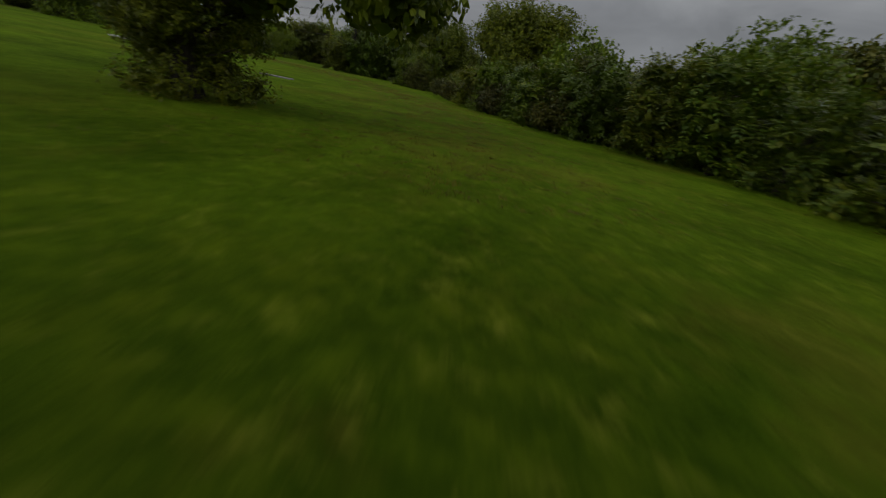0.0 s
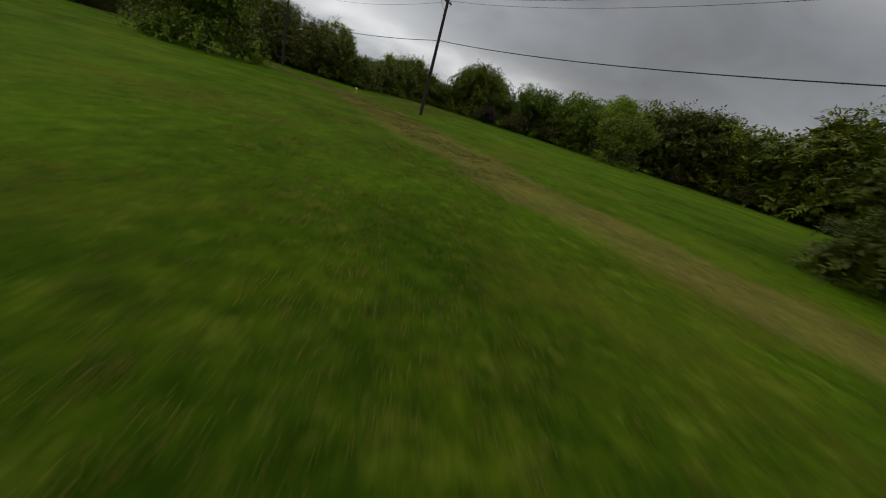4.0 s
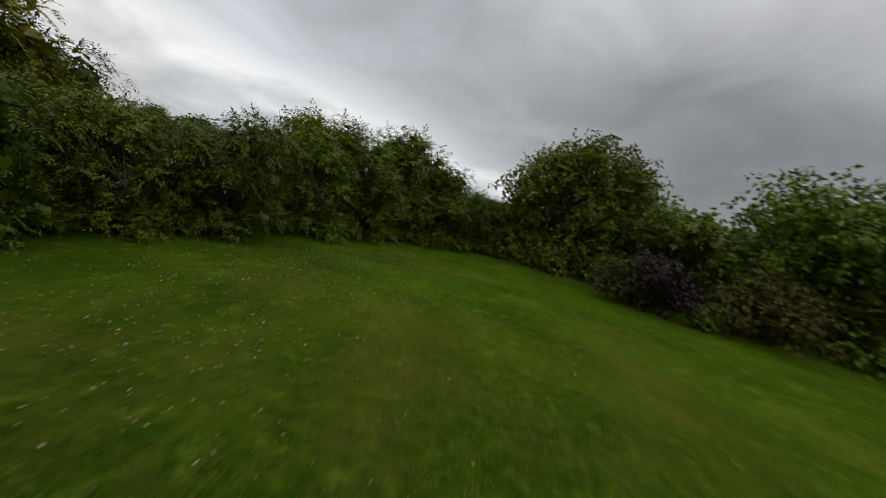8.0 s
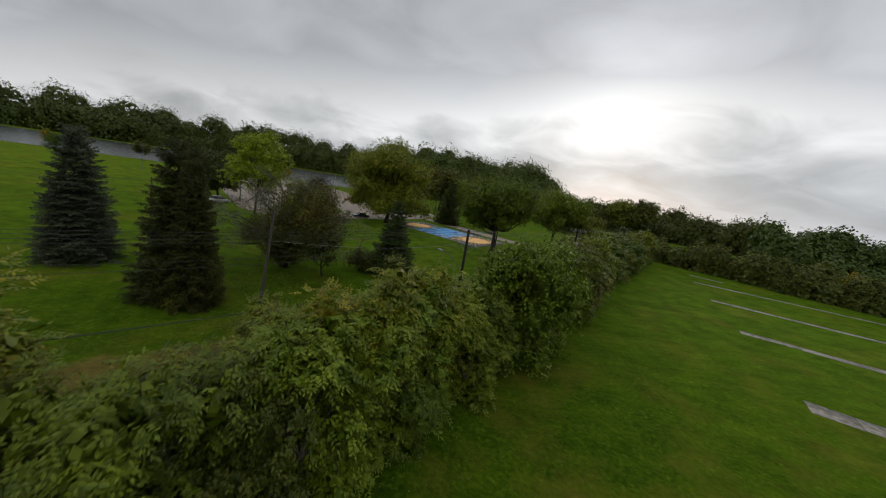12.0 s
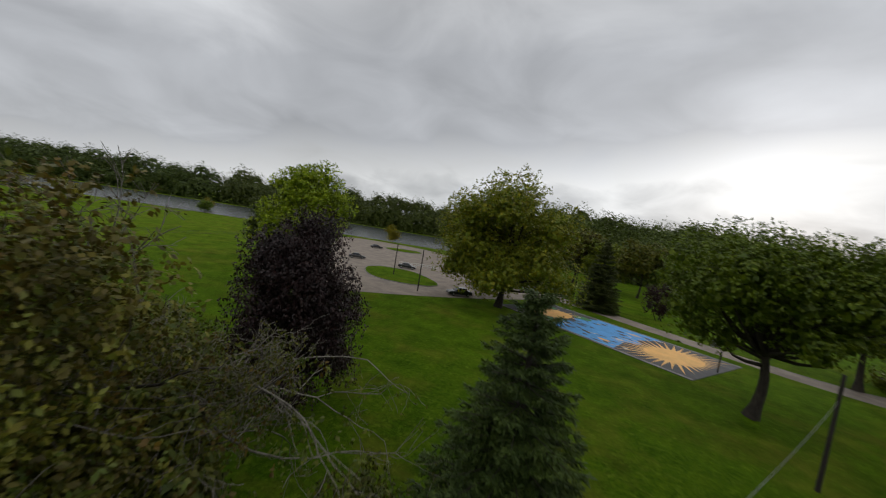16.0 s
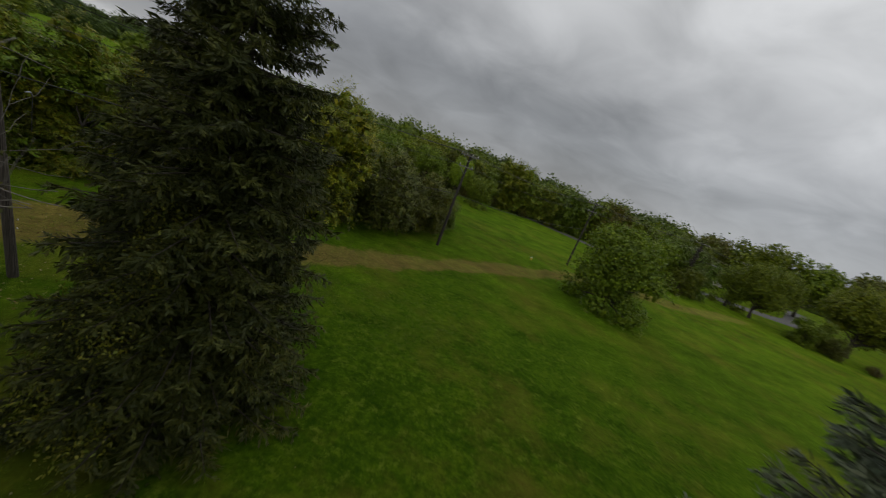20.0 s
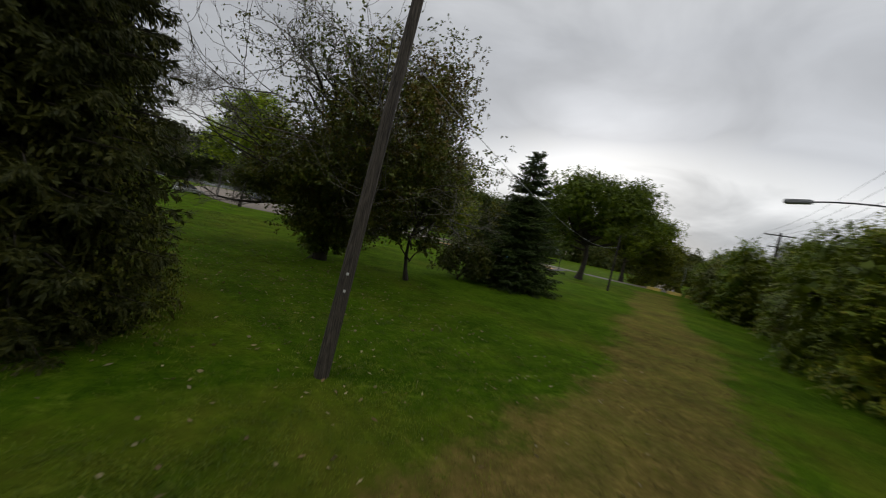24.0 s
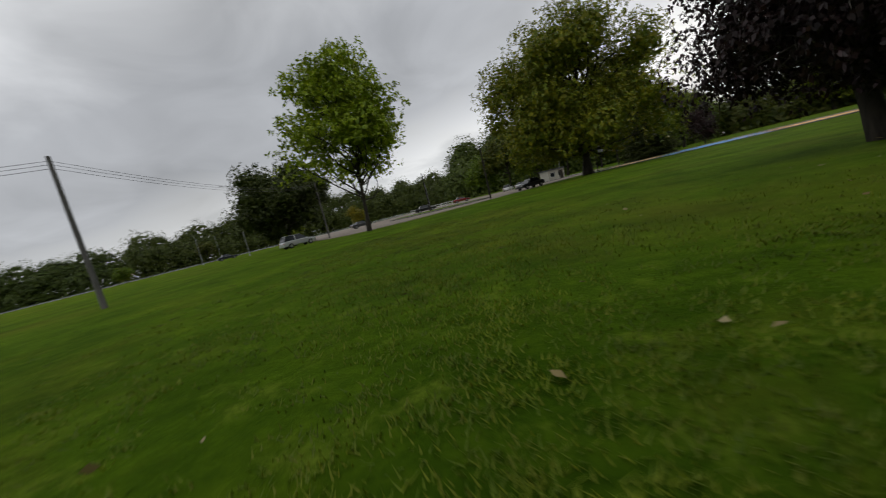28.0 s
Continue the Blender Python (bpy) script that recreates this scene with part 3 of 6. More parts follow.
def spruce_kit(name, material, seed, height, radius, whorls=30, arms=13, sprays=11, skirt=0.35, shape=0.85, hang_=0.5):
    """A spruce: trunk, whorls of drooping arms, each with flat sprays of needles on both sides and a tip."""
    rng = np.random.default_rng(seed)
    paths = [(np.array([[0, 0, 0], [0, 0, height * 0.5], [0, 0, height]]), np.array([radius * 0.085, radius * 0.05, 0.02]))]
    at, way, acr, ln = [], [], [], []
    for k in range(whorls):
        f = (k + 0.3) / whorls
        z = skirt + (height - skirt) * f**0.92 + rng.normal() * 0.1
        reach_ = radius * (1 - f) ** shape + 0.12
        count = max(7, int(arms * (0.45 + 0.55 * (1 - f))))
        for a in rng.uniform(0, 2 * np.pi) + np.arange(count) * 2 * np.pi / count + rng.normal(size=count) * 0.18:
            r = reach_ * rng.uniform(0.78, 1.12)
            dirn = np.array([np.cos(a), np.sin(a), 0])
            rise = (0.30 * (f - 0.35) + 3.6 * max(0.0, f - 0.72)) * r
            sag = -0.24 * r * (1 - f)
            ts = np.linspace(0.0, 1.0, 6)
            zz = z + rng.normal() * 0.12
            pts = dirn * (r * ts)[:, None] + np.stack([0 * ts, 0 * ts, zz + rise * ts + sag * np.sin(ts * 2.2)], 1)
            paths.append((pts[[0, 2, 5]], np.array([0.035, 0.02, 0.006]) * (0.5 + r * 0.25)))
            n = max(4, int(sprays * (0.35 + 0.65 * r / radius)))
            t = np.linspace(0.22, 1.0, n) + rng.normal(size=n) * 0.02
            for sgn in (-1, 1):
                p = np.stack([np.interp(t, ts, pts[:, q]) for q in range(3)], 1)
                sd = np.array([-dirn[1], dirn[0], 0]) * sgn
                w = sd * 0.8 + dirn * rng.uniform(0.4, 1.0, (n, 1)) + np.stack([0 * t, 0 * t, rng.uniform(-hang_, 0.12, n)], 1)
                at.append(p)
                way.append(w)
                acr.append(np.cross(w, [0, 0, 1.0]) + rng.normal(size=(n, 3)) * 0.35)
                ln.append((0.16 + 0.30 * r * (1.08 - t)) * rng.uniform(0.75, 1.25, n))
            at.append(pts[-2:-1])
            way.append(dirn[None] + [[0, 0, 0.15]])
            acr.append(np.array([[-dirn[1], dirn[0], 0.2]]))
            ln.append(np.array([0.3 + 0.1 * r]))
    at, way, acr, ln = map(np.concatenate, (at, way, acr, ln))
    way = way / np.linalg.norm(way, axis=1, keepdims=True)
    vs, fs, base = [], [], 0
    # short needle tufts along every spray, the last ones hanging below it
    for t, side in ((0.0, -1), (0.0, 1), (0.14, 1), (0.2, -1), (0.32, -1), (0.36, 1), (0.5, -1), (0.54, 1), (0.68, -1), (0.72, 1), (0.88, -0.3), (0.95, 0.3), (0.15, 0), (0.5, 0), (0.8, 0)):
        p = at + way * (ln * t)[:, None]
        turn = np.cross(way, [0, 0, 1.0]) * side * 0.45
        w = way + turn + rng.normal(size=way.shape) * 0.3 + ([0, 0, -1.0] if side == 0 else [0, 0, 0.05])
        size = np.clip(ln * 0.42, 0.14, 0.26) * rng.uniform(0.75, 1.25, len(ln))
        v, f = rhombs(p, w, acr + rng.normal(size=way.shape) * 0.6, size, size * 0.27, 0.2)
        vs.append(v)
        fs.append(f + base)
        base += len(v)
    return [("trunk", mesh_of(name + "_trunk", *tubes(paths, 5), M_BARK)), ("crown", mesh_of(name + "_crown", np.concatenate(vs), np.concatenate(fs), material))]


def bare_paths(rng, root, way, length, radius, depth, out, spread=0.55, rise=0.12, crook=0.13, shut=None):
    """Branching wood, each fork finer than the last."""
    k = 4
    pts, w = [np.asarray(root, float)], np.asarray(way, float)
    for _ in range(k):
        w = w + rng.normal(size=3) * crook + [0, 0, rise * 0.25]
        w /= np.linalg.norm(w)
        pts.append(pts[-1] + w * length / k)
    if shut is not None and shut(np.array(pts)[1:]).any():
        return
    out.append((np.array(pts), np.linspace(radius, radius * 0.55, k + 1), depth))
    if depth == 0:
        return
    for q in range(3 if depth > 1 else 4):
        s = pts[rng.integers(1, k + 1)] if q else pts[-1]
        nw = w + rng.normal(size=3) * spread + [0, 0, rise]
        nw /= np.linalg.norm(nw)
        bare_paths(rng, s, nw, length * rng.uniform(0.55, 0.8), radius * 0.56, depth - 1, out, spread, rise, crook, shut)


def plant(kit, name, x, y, label, category="tree", group="", scale=1.0, tall=1.0, turn=0.0, labels=None):
    e = thing(name, x, y, label, category, group, 0.0, turn, (scale, scale, scale * tall))
    for pname, me in kit:
        hang(pname, me, e)
    return e


# ---- ground, water, road ----
def ground_sheet():
    u = np.linspace(-1, 1, 121)
    s = np.sinh(u * 6.0) / np.sinh(6.0) * 4500
    gx, gy = np.meshgrid(s, s, indexing="ij")
    v = np.stack([gx.ravel(), gy.ravel(), np.zeros(gx.size)], 1)
    i = (np.arange(120)[:, None] * 121 + np.arange(120)[None]).ravel()
    return mesh_of("ground", v, np.stack([i, i + 121, i + 122, i + 1], 1), M_GRASS)


alone("ground", ground_sheet(), "wide mown green grass field with yellowish and dark patches", "grass", "structure")


def ribbon(name, pts, width, material, z, wobble=0.25, seed=1, rows=9, step=1.0):
    """A strip along a polyline with uneven edges; attribute wear runs from 0 at the edge to 1 in the middle."""
    rng = np.random.default_rng(seed)
    pts = np.asarray(pts, float)
    d = np.r_[0, np.cumsum(np.linalg.norm(np.diff(pts, axis=0), axis=1))]
    n = int(d[-1] / step) + 2
    t = np.linspace(0, d[-1], n)
    c = np.stack([np.interp(t, d, pts[:, k]) for k in (0, 1)], 1)
    for _ in range(6):
        c[1:-1] = (c[:-2] + 2 * c[1:-1] + c[2:]) / 4
    w = np.gradient(c, axis=0)
    w /= np.linalg.norm(w, axis=1, keepdims=True)
    nrm = np.stack([-w[:, 1], w[:, 0]], 1)
    k = np.linspace(-1, 1, rows)
    edge = 1 + wobble * rng.normal(size=(n, 1)) * 0.35 + wobble * 0.5 * np.sin(t * 0.35 + seed)[:, None]
    wid = np.interp(t, d, np.broadcast_to(width, len(pts)))[:, None]
    v = c[:, None] + nrm[:, None] * (k[None] * wid / 2 * edge)[..., None]
    verts = np.concatenate([v, np.full((n, rows, 1), z)], 2).reshape(-1, 3)
    i = (np.arange(n - 1)[:, None] * rows + np.arange(rows - 1)[None]).ravel()
    me = mesh_of(name, verts, np.stack([i, i + rows, i + rows + 1, i + 1], 1), material)
    at = me.attributes.new("wear", "FLOAT", "POINT")
    fade = np.clip(np.minimum(t, t[-1] - t) / 6.0, 0, 1)[:, None]
    at.data.foreach_set("value", ((1 - np.abs(k)[None] ** 1.2) * fade).ravel())
    return me


def patch(name, x, y, rx, ry, turn, material, z, seed):
    """A worn spot of turf with a ragged edge."""
    rng = np.random.default_rng(seed)
    n, rings = 36, 5
    a = np.arange(n) * 2 * np.pi / n
    wob = 1 + 0.2 * np.sin(2 * a + seed) + 0.12 * np.sin(5 * a + seed * 2) + rng.normal(size=n) * 0.05
    v, wear = [(x, y, z)], [1.0]
    for r in range(1, rings + 1):
        q = r / rings
        for b, s in zip(a, wob):
            px, py = np.cos(b) * rx * q * s, np.sin(b) * ry * q * s
            v.append((x + px * np.cos(turn) - py * np.sin(turn), y + px * np.sin(turn) + py * np.cos(turn), z))
            wear.append(1 - q)
    f = [(0, 1 + k, 1 + (k + 1) % n) for k in range(n)]
    for r in range(rings - 1):
        for k in range(n):
            p, q = 1 + r * n + k, 1 + r * n + (k + 1) % n
            f += [(p, p + n, q + n), (p, q + n, q)]
    me = mesh_of(name, v, f, material)
    me.attributes.new("wear", "FLOAT", "POINT").data.foreach_set("value", wear)
    return me


def flat_shape(name, pts, material, z, thick=0.05):
    bm = bmesh.new()
    top = [bm.verts.new((x, y, z)) for x, y in pts]
    low = [bm.verts.new((x, y, z - thick)) for x, y in pts]
    f = bm.faces.new(top)
    n = len(pts)
    for k in range(n):
        bm.faces.new((top[k], low[k], low[(k + 1) % n], top[(k + 1) % n]))
    if f.normal.z < 0 or sum(pts[k][0] * pts[(k + 1) % n][1] - pts[(k + 1) % n][0] * pts[k][1] for k in range(n)) < 0:
        bmesh.ops.reverse_faces(bm, faces=bm.faces[:])
    bmesh.ops.triangulate(bm, faces=[f])
    me = bpy.data.meshes.new(name)
    bm.to_mesh(me)
    bm.free()
    me.materials.append(material)
    return me


def smooth_loop(pts, rounds=3):
    p = np.asarray(pts, float)
    for _ in range(rounds):
        nxt = np.roll(p, -1, 0)
        p = np.stack([p * 0.75 + nxt * 0.25, p * 0.25 + nxt * 0.75], 1).reshape(-1, 2)
    return [tuple(q) for q in p]


TRAIL = [(47, 50.5), (39.5, 43.5), (31, 32), (24, 22.5), (16.3, 11.2), (8.5, 1.0), (1.1, -6.7), (-3.4, -10.2), (-6.9, -14), (-13.1, -20.4), (-21.5, -29.9), (-32.8, -40.6), (-39.5, -44), (-47, -47), (-56, -50.5), (-65, -57), (-75, -63)]
WIDTHS = [9, 7.5, 6.2, 6.0, 6.2, 5.9, 5.7, 5.6, 4.4, 4.0, 4.2, 5.2, 6.6, 6.6, 6, 5, 4]
alone("worn_path", ribbon("worn_path", TRAIL, WIDTHS, M_PATH, 0.006, 0.22, 3), "brown worn turf path through the grass", "path", "structure")
alone("bare_soil", patch("bare_soil", 2.8, 25.9, 4.2, 2.0, -0.1, M_BARE, 0.008, 4), "bare brown soil under the trees", "soil", "structure")
alone("bare_soil", patch("bare_soil", -3.4, 5.0, 2.6, 1.4, 0.8, M_BARE, 0.008, 7), "bare brown soil beside the spruce", "soil", "structure")
alone("bare_soil", patch("bare_soil", -5.6, 9.0, 2.8, 1.8, 0.3, M_BARE, 0.008, 9), "bare brown soil with leaf litter", "soil", "structure")
alone("bare_soil", patch("bare_soil", -50, -31, 9, 3.0, 0.5, M_BARE, 0.008, 12), "worn brown turf in the field", "soil", "structure")

LAKE = smooth_loop([(-480, -40), (-380, 20), (-300, 62), (-215, 108), (-150, 150), (-90, 176), (-40, 194), (20, 226), (60, 290), (10, 370), (-110, 400), (-250, 350), (-330, 270), (-430, 190), (-500, 90)])
alone("lake", flat_shape("lake", LAKE, M_WATER, 0.03, 0.02), "grey lake water with small ripples", "lake", "structure")
LOT = smooth_loop([(-27, 49), (-14, 59.5), (-4, 70), (5, 82), (13, 94), (17, 110), (4, 128), (-22, 142), (-42, 168), (-70, 172), (-92, 160), (-72, 120), (-62, 98), (-44, 72)], 2)
alone("parking_lot", flat_shape("parking_lot", LOT, M_ASPHALT, 0.02, 0.02), "pale worn asphalt car park", "parking lot", "structure")
alone("driveway", ribbon("driveway", [(6, 96), (16, 91), (27, 80), (38, 69.5), (46, 63.5), (54, 62), (62, 70), (78, 90), (100, 120)], [7, 5.4, 5, 5, 5.5, 7, 7, 6, 6], M_ASPHALT, 0.026, 0.0, 2, 3, 2.0), "pale asphalt drive past the court", "road", "structure")
for loop in ([(-34, 84), (-25, 70), (-15, 70.5), (-11, 76), (-16, 83), (-25, 90)], [(-2, 93), (8, 99), (14, 108), (2, 116), (-9, 106)], [(-60, 142), (-50, 132), (-40, 140), (-47, 152)]):
    isl = alone("traffic_island", flat_shape("traffic_island", smooth_loop(loop, 2), M_GRASS, 0.12, 0.11), "raised grass island in the car park", "island", "structure")
    lp = np.array(smooth_loop(loop, 2))
    ring_ = np.c_[np.r_[lp, lp[:1]], np.full(len(lp) + 1, 0.09)]
    hang("kerb", mesh_of("kerb", *tubes([(ring_, np.full(len(ring_), 0.09))], 5), M_CONCRETE), isl, "pale concrete kerb")
alone("road", ribbon("road", [(172, 60), (168, 32), (163, 8), (152, -22), (138, -44), (120, -68), (96, -96)], 6.0, M_ASPHALT, 0.024, 0.0, 2, 3, 4.0), "pale asphalt street past the buildings", "road", "structure")
alone("road", ribbon("road", [(-160, -150), (-110, -92), (-75, -82), (-40, -100), (0, -125), (60, -150)], 7.0, M_DARKASPHALT, 0.02, 0.0, 5, 3, 4.0), "grey street behind the hedge", "road", "structure")
alone("gravel_apron", ribbon("gravel_apron", [(-58, -82), (-63.5, -75.5), (-67, -71.5)], 1.8, M_CONCRETE, 0.02, 0.3, 6, 5, 1.0), "pale gravel strip beside the bush", "gravel", "structure")


# ---- tree kits ----
KIT_BROAD = tree_kit("broad", M_ASH, 11, 17.0, 18.0, 4.6, 60, 44000, 0.32, dense=220, bark=0.42, low=0.45)
KIT_FORKED = tree_kit("forked", M_ASH, 11, 16.6, 18.5, 2.2, 74, 50000, 0.26, dense=130, bark=0.46, low=-1.1, lobe_size=0.25, droop=0.6)
KIT_LOWBROAD = tree_kit("low_broad", M_ASH, 26, 13.5, 14.0, 3.4, 60, 36000, 0.26, dense=220, bark=0.34, low=0.5, lobe_size=0.28, droop=0.7)
KIT_OAK = tree_kit("turning", M_YELLOW, 12, 18.6, 24.5, 4.6, 76, 66000, 0.30, dense=220, bark=0.55, low=0.5, ring=12, ring_z=(3.6, 6.0))
KIT_ASHTREE = tree_kit("upright", M_LIGHT, 13, 19.5, 12.2, 5.4, 54, 26000, 0.34, bark=0.2, dense=22, top=0.78, lobe_size=0.30, low=0.6)
KIT_MAROON = tree_kit("maroon", M_MAROON, 14, 11.6, 9.8, 1.6, 70, 72000, 0.155, dense=160, bark=0.28, low=0.75, top=0.32, fill=0.45, ring=18, ring_z=(1.5, 3.2))
KIT_ROUND = tree_kit("round", M_ASH, 15, 10.5, 11.0, 2.2, 44, 30000, 0.26, bark=0.28, low=0.75, fill=0.4, ring=6)
KIT_TURNED = tree_kit("turned", M_YELLOW, 18, 9.5, 6.6, 1.6, 30, 15000, 0.22, frond=9, bark=0.16, low=0.85, fill=0.4, lobe_size=0.34, ring=6, top=0.75)
KIT_DARKROUND = tree_kit("dark_round", M_FIR, 27, 12.5, 14.0, 2.4, 54, 30000, 0.26, dense=220, bark=0.3, low=0.6, fill=0.4, lobe_size=0.28)
KIT_SMALL = tree_kit("small", M_OLIVE, 16, 7.0, 4.5, 1.8, 16, 2600, 0.26, bark=0.12, low=0.3)
def shrub_set(mark, share, size):
    """Four shrubs; share scales the number of leaves, size their length."""
    return [
        tree_kit("shrub_a" + mark, M_HEDGE, 21, 6.6, 6.4, 1.1, 24, int(19000 * share), 0.21 * size, low=0.9, bark=0.09, stems=4, fill=0.35, lobe_size=0.34, droop=0.6, ring=9, twigs=share > 0.6, frond=9),
        tree_kit("shrub_b" + mark, M_BRIGHT, 22, 7.2, 6.0, 1.3, 22, int(18000 * share), 0.23 * size, low=0.9, bark=0.09, stems=3, fill=0.35, lobe_size=0.34, droop=0.6, top=0.8, ring=9, twigs=share > 0.6, frond=9),
        tree_kit("shrub_c" + mark, M_OLIVE, 23, 6.0, 6.6, 0.9, 24, int(18000 * share), 0.20 * size, low=0.95, bark=0.08, stems=4, fill=0.4, lobe_size=0.34, droop=0.4, ring=9, twigs=share > 0.6, frond=9),
        tree_kit("shrub_d" + mark, M_TURNING, 24, 7.6, 6.2, 1.4, 22, int(18000 * share), 0.22 * size, low=0.85, bark=0.10, stems=3, fill=0.35, lobe_size=0.33, droop=0.5, ring=9, twigs=share > 0.6, frond=9),
    ]


SHRUBS, MIDSHRUBS = shrub_set("", 1.0, 1.0), shrub_set("_mid", 0.34, 1.75)
KIT_MID = tree_kit("middle", M_ASH, 28, 17.0, 18.0, 4.6, 50, 11000, 0.58, bark=0.42, low=0.6, twigs=False, ring=7)
KIT_DARKBUSH = tree_kit("dark_bush", M_MAROON, 31, 2.6, 3.6, 0.4, 14, 3600, 0.16, low=0.95, bark=0.05, stems=4, fill=0.5, lobe_size=0.4)
KIT_LOWBUSH = tree_kit("low_bush", M_BRIGHT, 32, 1.9, 2.6, 0.3, 12, 2400, 0.20, low=0.95, bark=0.04, stems=4, fill=0.4, lobe_size=0.4)
KIT_BRAMBLE = tree_kit("bramble", M_BRAMBLE, 33, 2.4, 5.0, 0.3, 18, 4200, 0.20, low=0.95, bark=0.04, stems=5, fill=0.4, lobe_size=0.36)
KIT_FAR = [tree_kit("far_a", M_ASH, 41, 13.0, 12.0, 3.0, 20, 4600, 0.62, low=0.6, bark=0.25, lobe_size=0.36, twigs=False), tree_kit("far_b", M_OLIVE, 42, 15.0, 12.0, 3.5, 20, 4600, 0.62, low=0.6, bark=0.25, lobe_size=0.34, twigs=False), tree_kit("far_c", M_YELLOW, 43, 12.0, 11.0, 3.0, 18, 4400, 0.60, low=0.6, bark=0.25, lobe_size=0.36, twigs=False)]
KIT_BLUE = spruce_kit("blue_spruce", M_BLUE, 51, 13.2, 3.9, 44, 18, 16, 0.15, 0.52)
KIT_DARK = spruce_kit("dark_spruce", M_DARKFIR, 52, 13.6, 3.7, 40, 16, 15, 0.15, 0.55, 0.9)
KIT_YOUNG = spruce_kit("young_spruce", M_FIR, 53, 10.2, 3.8, 32, 15, 15, 0.15, 0.85)


# ---- hedges and thickets ----
def along(pts, step):
    pts = np.asarray(pts, float)
    d = np.r_[0, np.cumsum(np.linalg.norm(np.diff(pts, axis=0), axis=1))]
    t = np.arange(step / 2, d[-1], step)
    p = np.stack([np.interp(t, d, pts[:, k]) for k in (0, 1)], 1)
    w = np.stack([np.interp(t, (d[1:] + d[:-1]) / 2, np.diff(pts, axis=0)[:, k] / np.diff(d)) for k in (0, 1)], 1)
    w /= np.linalg.norm(w, axis=1, keepdims=True)
    return p, np.stack([-w[:, 1], w[:, 0]], 1)


SHRUB_LABELS = ["dense green leafy shrub reaching the grass", "bright green shrub with drooping leaves", "olive green thicket shrub down to the ground", "green shrub with leaves turning yellow"]


def hedge(pts, step, sides_, seed, group, scale=(0.85, 1.1), pick=(0, 1, 2, 3), tall=1.0, kits=SHRUBS):
    rng = np.random.default_rng(seed)
    p, n = along(pts, step)
    for k in range(len(p)):
        for off in sides_:
            q = p[k] + n[k] * (off + rng.normal() * 0.35) + rng.normal(size=2) * 0.4
            i = pick[rng.integers(len(pick))]
            plant(kits[i], "hedge_shrub", q[0], q[1], SHRUB_LABELS[i], "shrub", group, rng.uniform(*scale), tall * rng.uniform(0.85, 1.15), rng.uniform(0, 6.28))


hedge([(5.0, -18.6), (12.6, -10.6), (20.6, -0.6)], 3.8, (-1.5, 1.7), 60, "hedge beside the worn path", (0.8, 1.02), (0, 1, 3, 0, 2))
hedge([(21.2, 0.4), (27.5, 8.2), (33, 15.4)], 4.2, (-1.7, 1.7), 61, "hedge beside the worn path", (1.0, 1.22), tall=1.06)
hedge([(34, 17.5), (40, 26.5), (52, 43), (66, 60), (78, 74)], 4.4, (-1.7, 1.7), 59, "hedge beside the worn path", (0.95, 1.2), tall=1.06, kits=MIDSHRUBS)
hedge([(1.6, -37.4), (8.4, -40.8), (14.6, -45.4), (18.6, -51.5), (19.6, -56.0)], 3.9, (-1.2, 1.6), 62, "hedge round the small field", (0.62, 0.8), (0, 1, 1, 3))
hedge([(19, -60), (16, -65), (11, -73), (4, -83)], 4.4, (-1.5, 1.8), 64, "hedge round the small field", (0.78, 0.95), (0, 1, 1, 3), kits=MIDSHRUBS)
hedge([(-2, -90), (-14, -99), (-32, -104), (-58, -106), (-92, -108)], 5.0, (0.0,), 66, "hedge round the small field", (1.5, 2.0), kits=MIDSHRUBS)
hedge([(-142, -22), (-131, -34), (-122, -36.5), (-114.5, -40.5), (-107, -46)], 3.8, (-1.0, 2.4), 63, "hedge along the first field", (0.54, 0.78), kits=MIDSHRUBS)
hedge([(-105.5, -47.5), (-99.5, -53), (-97.8, -54.4)], 3.0, (-0.4, 2.4), 67, "hedge along the first field", (0.42, 0.56))
hedge([(-88.0, -60.2), (-80.0, -62.5)], 3.4, (-0.6, 2.4), 68, "hedge along the first field", (0.6, 0.85))
THICKET = [(-1.5, -19.5, 2, 1.05), (-6.2, -24.6, 2, 1.15), (-0.2, -24.5, 0, 1.25), (-9.2, -29.8, 2, 0.98), (-3.5, -29.5, 3, 1.0), (0.8, -31, 0, 0.95), (-11.2, -37.6, 0, 0.58), (-8.0, -37.6, 2, 0.62), (-5.0, -38.0, 0, 0.60), (-2.2, -38.4, 1, 0.56), (0.2, -38.2, 0, 0.62), (-9.6, -33.6, 0, 0.86), (-5.5, -34.2, 2, 0.8), (0.0, -35, 1, 0.6), (1.6, -26.0, 2, 0.9), (1.8, -20.0, 2, 0.9), (5.4, -20.2, 0, 1.1), (-3.4, -32.6, 3, 1.0)]
for tx, ty, ti, ts in THICKET:
    plant(SHRUBS[ti], "thicket_tree", tx, ty, SHRUB_LABELS[ti], "tree", "thicket by the pole", ts, 1.12, tx * 1.7)
for tx, ty, ti, ts in [(-59.0, -62.5, 0, 1.0), (-62.5, -67.0, 0, 1.3), (-61.5, -71.0, 0, 1.62), (-56.5, -68, 1, 1.3), (-63.0, -76, 0, 1.55), (-55, -75, 0, 1.3)]:
    plant(SHRUBS[ti], "large_bush", tx, ty, "large dark green leafy bush beside the pole", "bush", "bushes by the street", ts, 1.0, ty)
rng_b = np.random.default_rng(8)
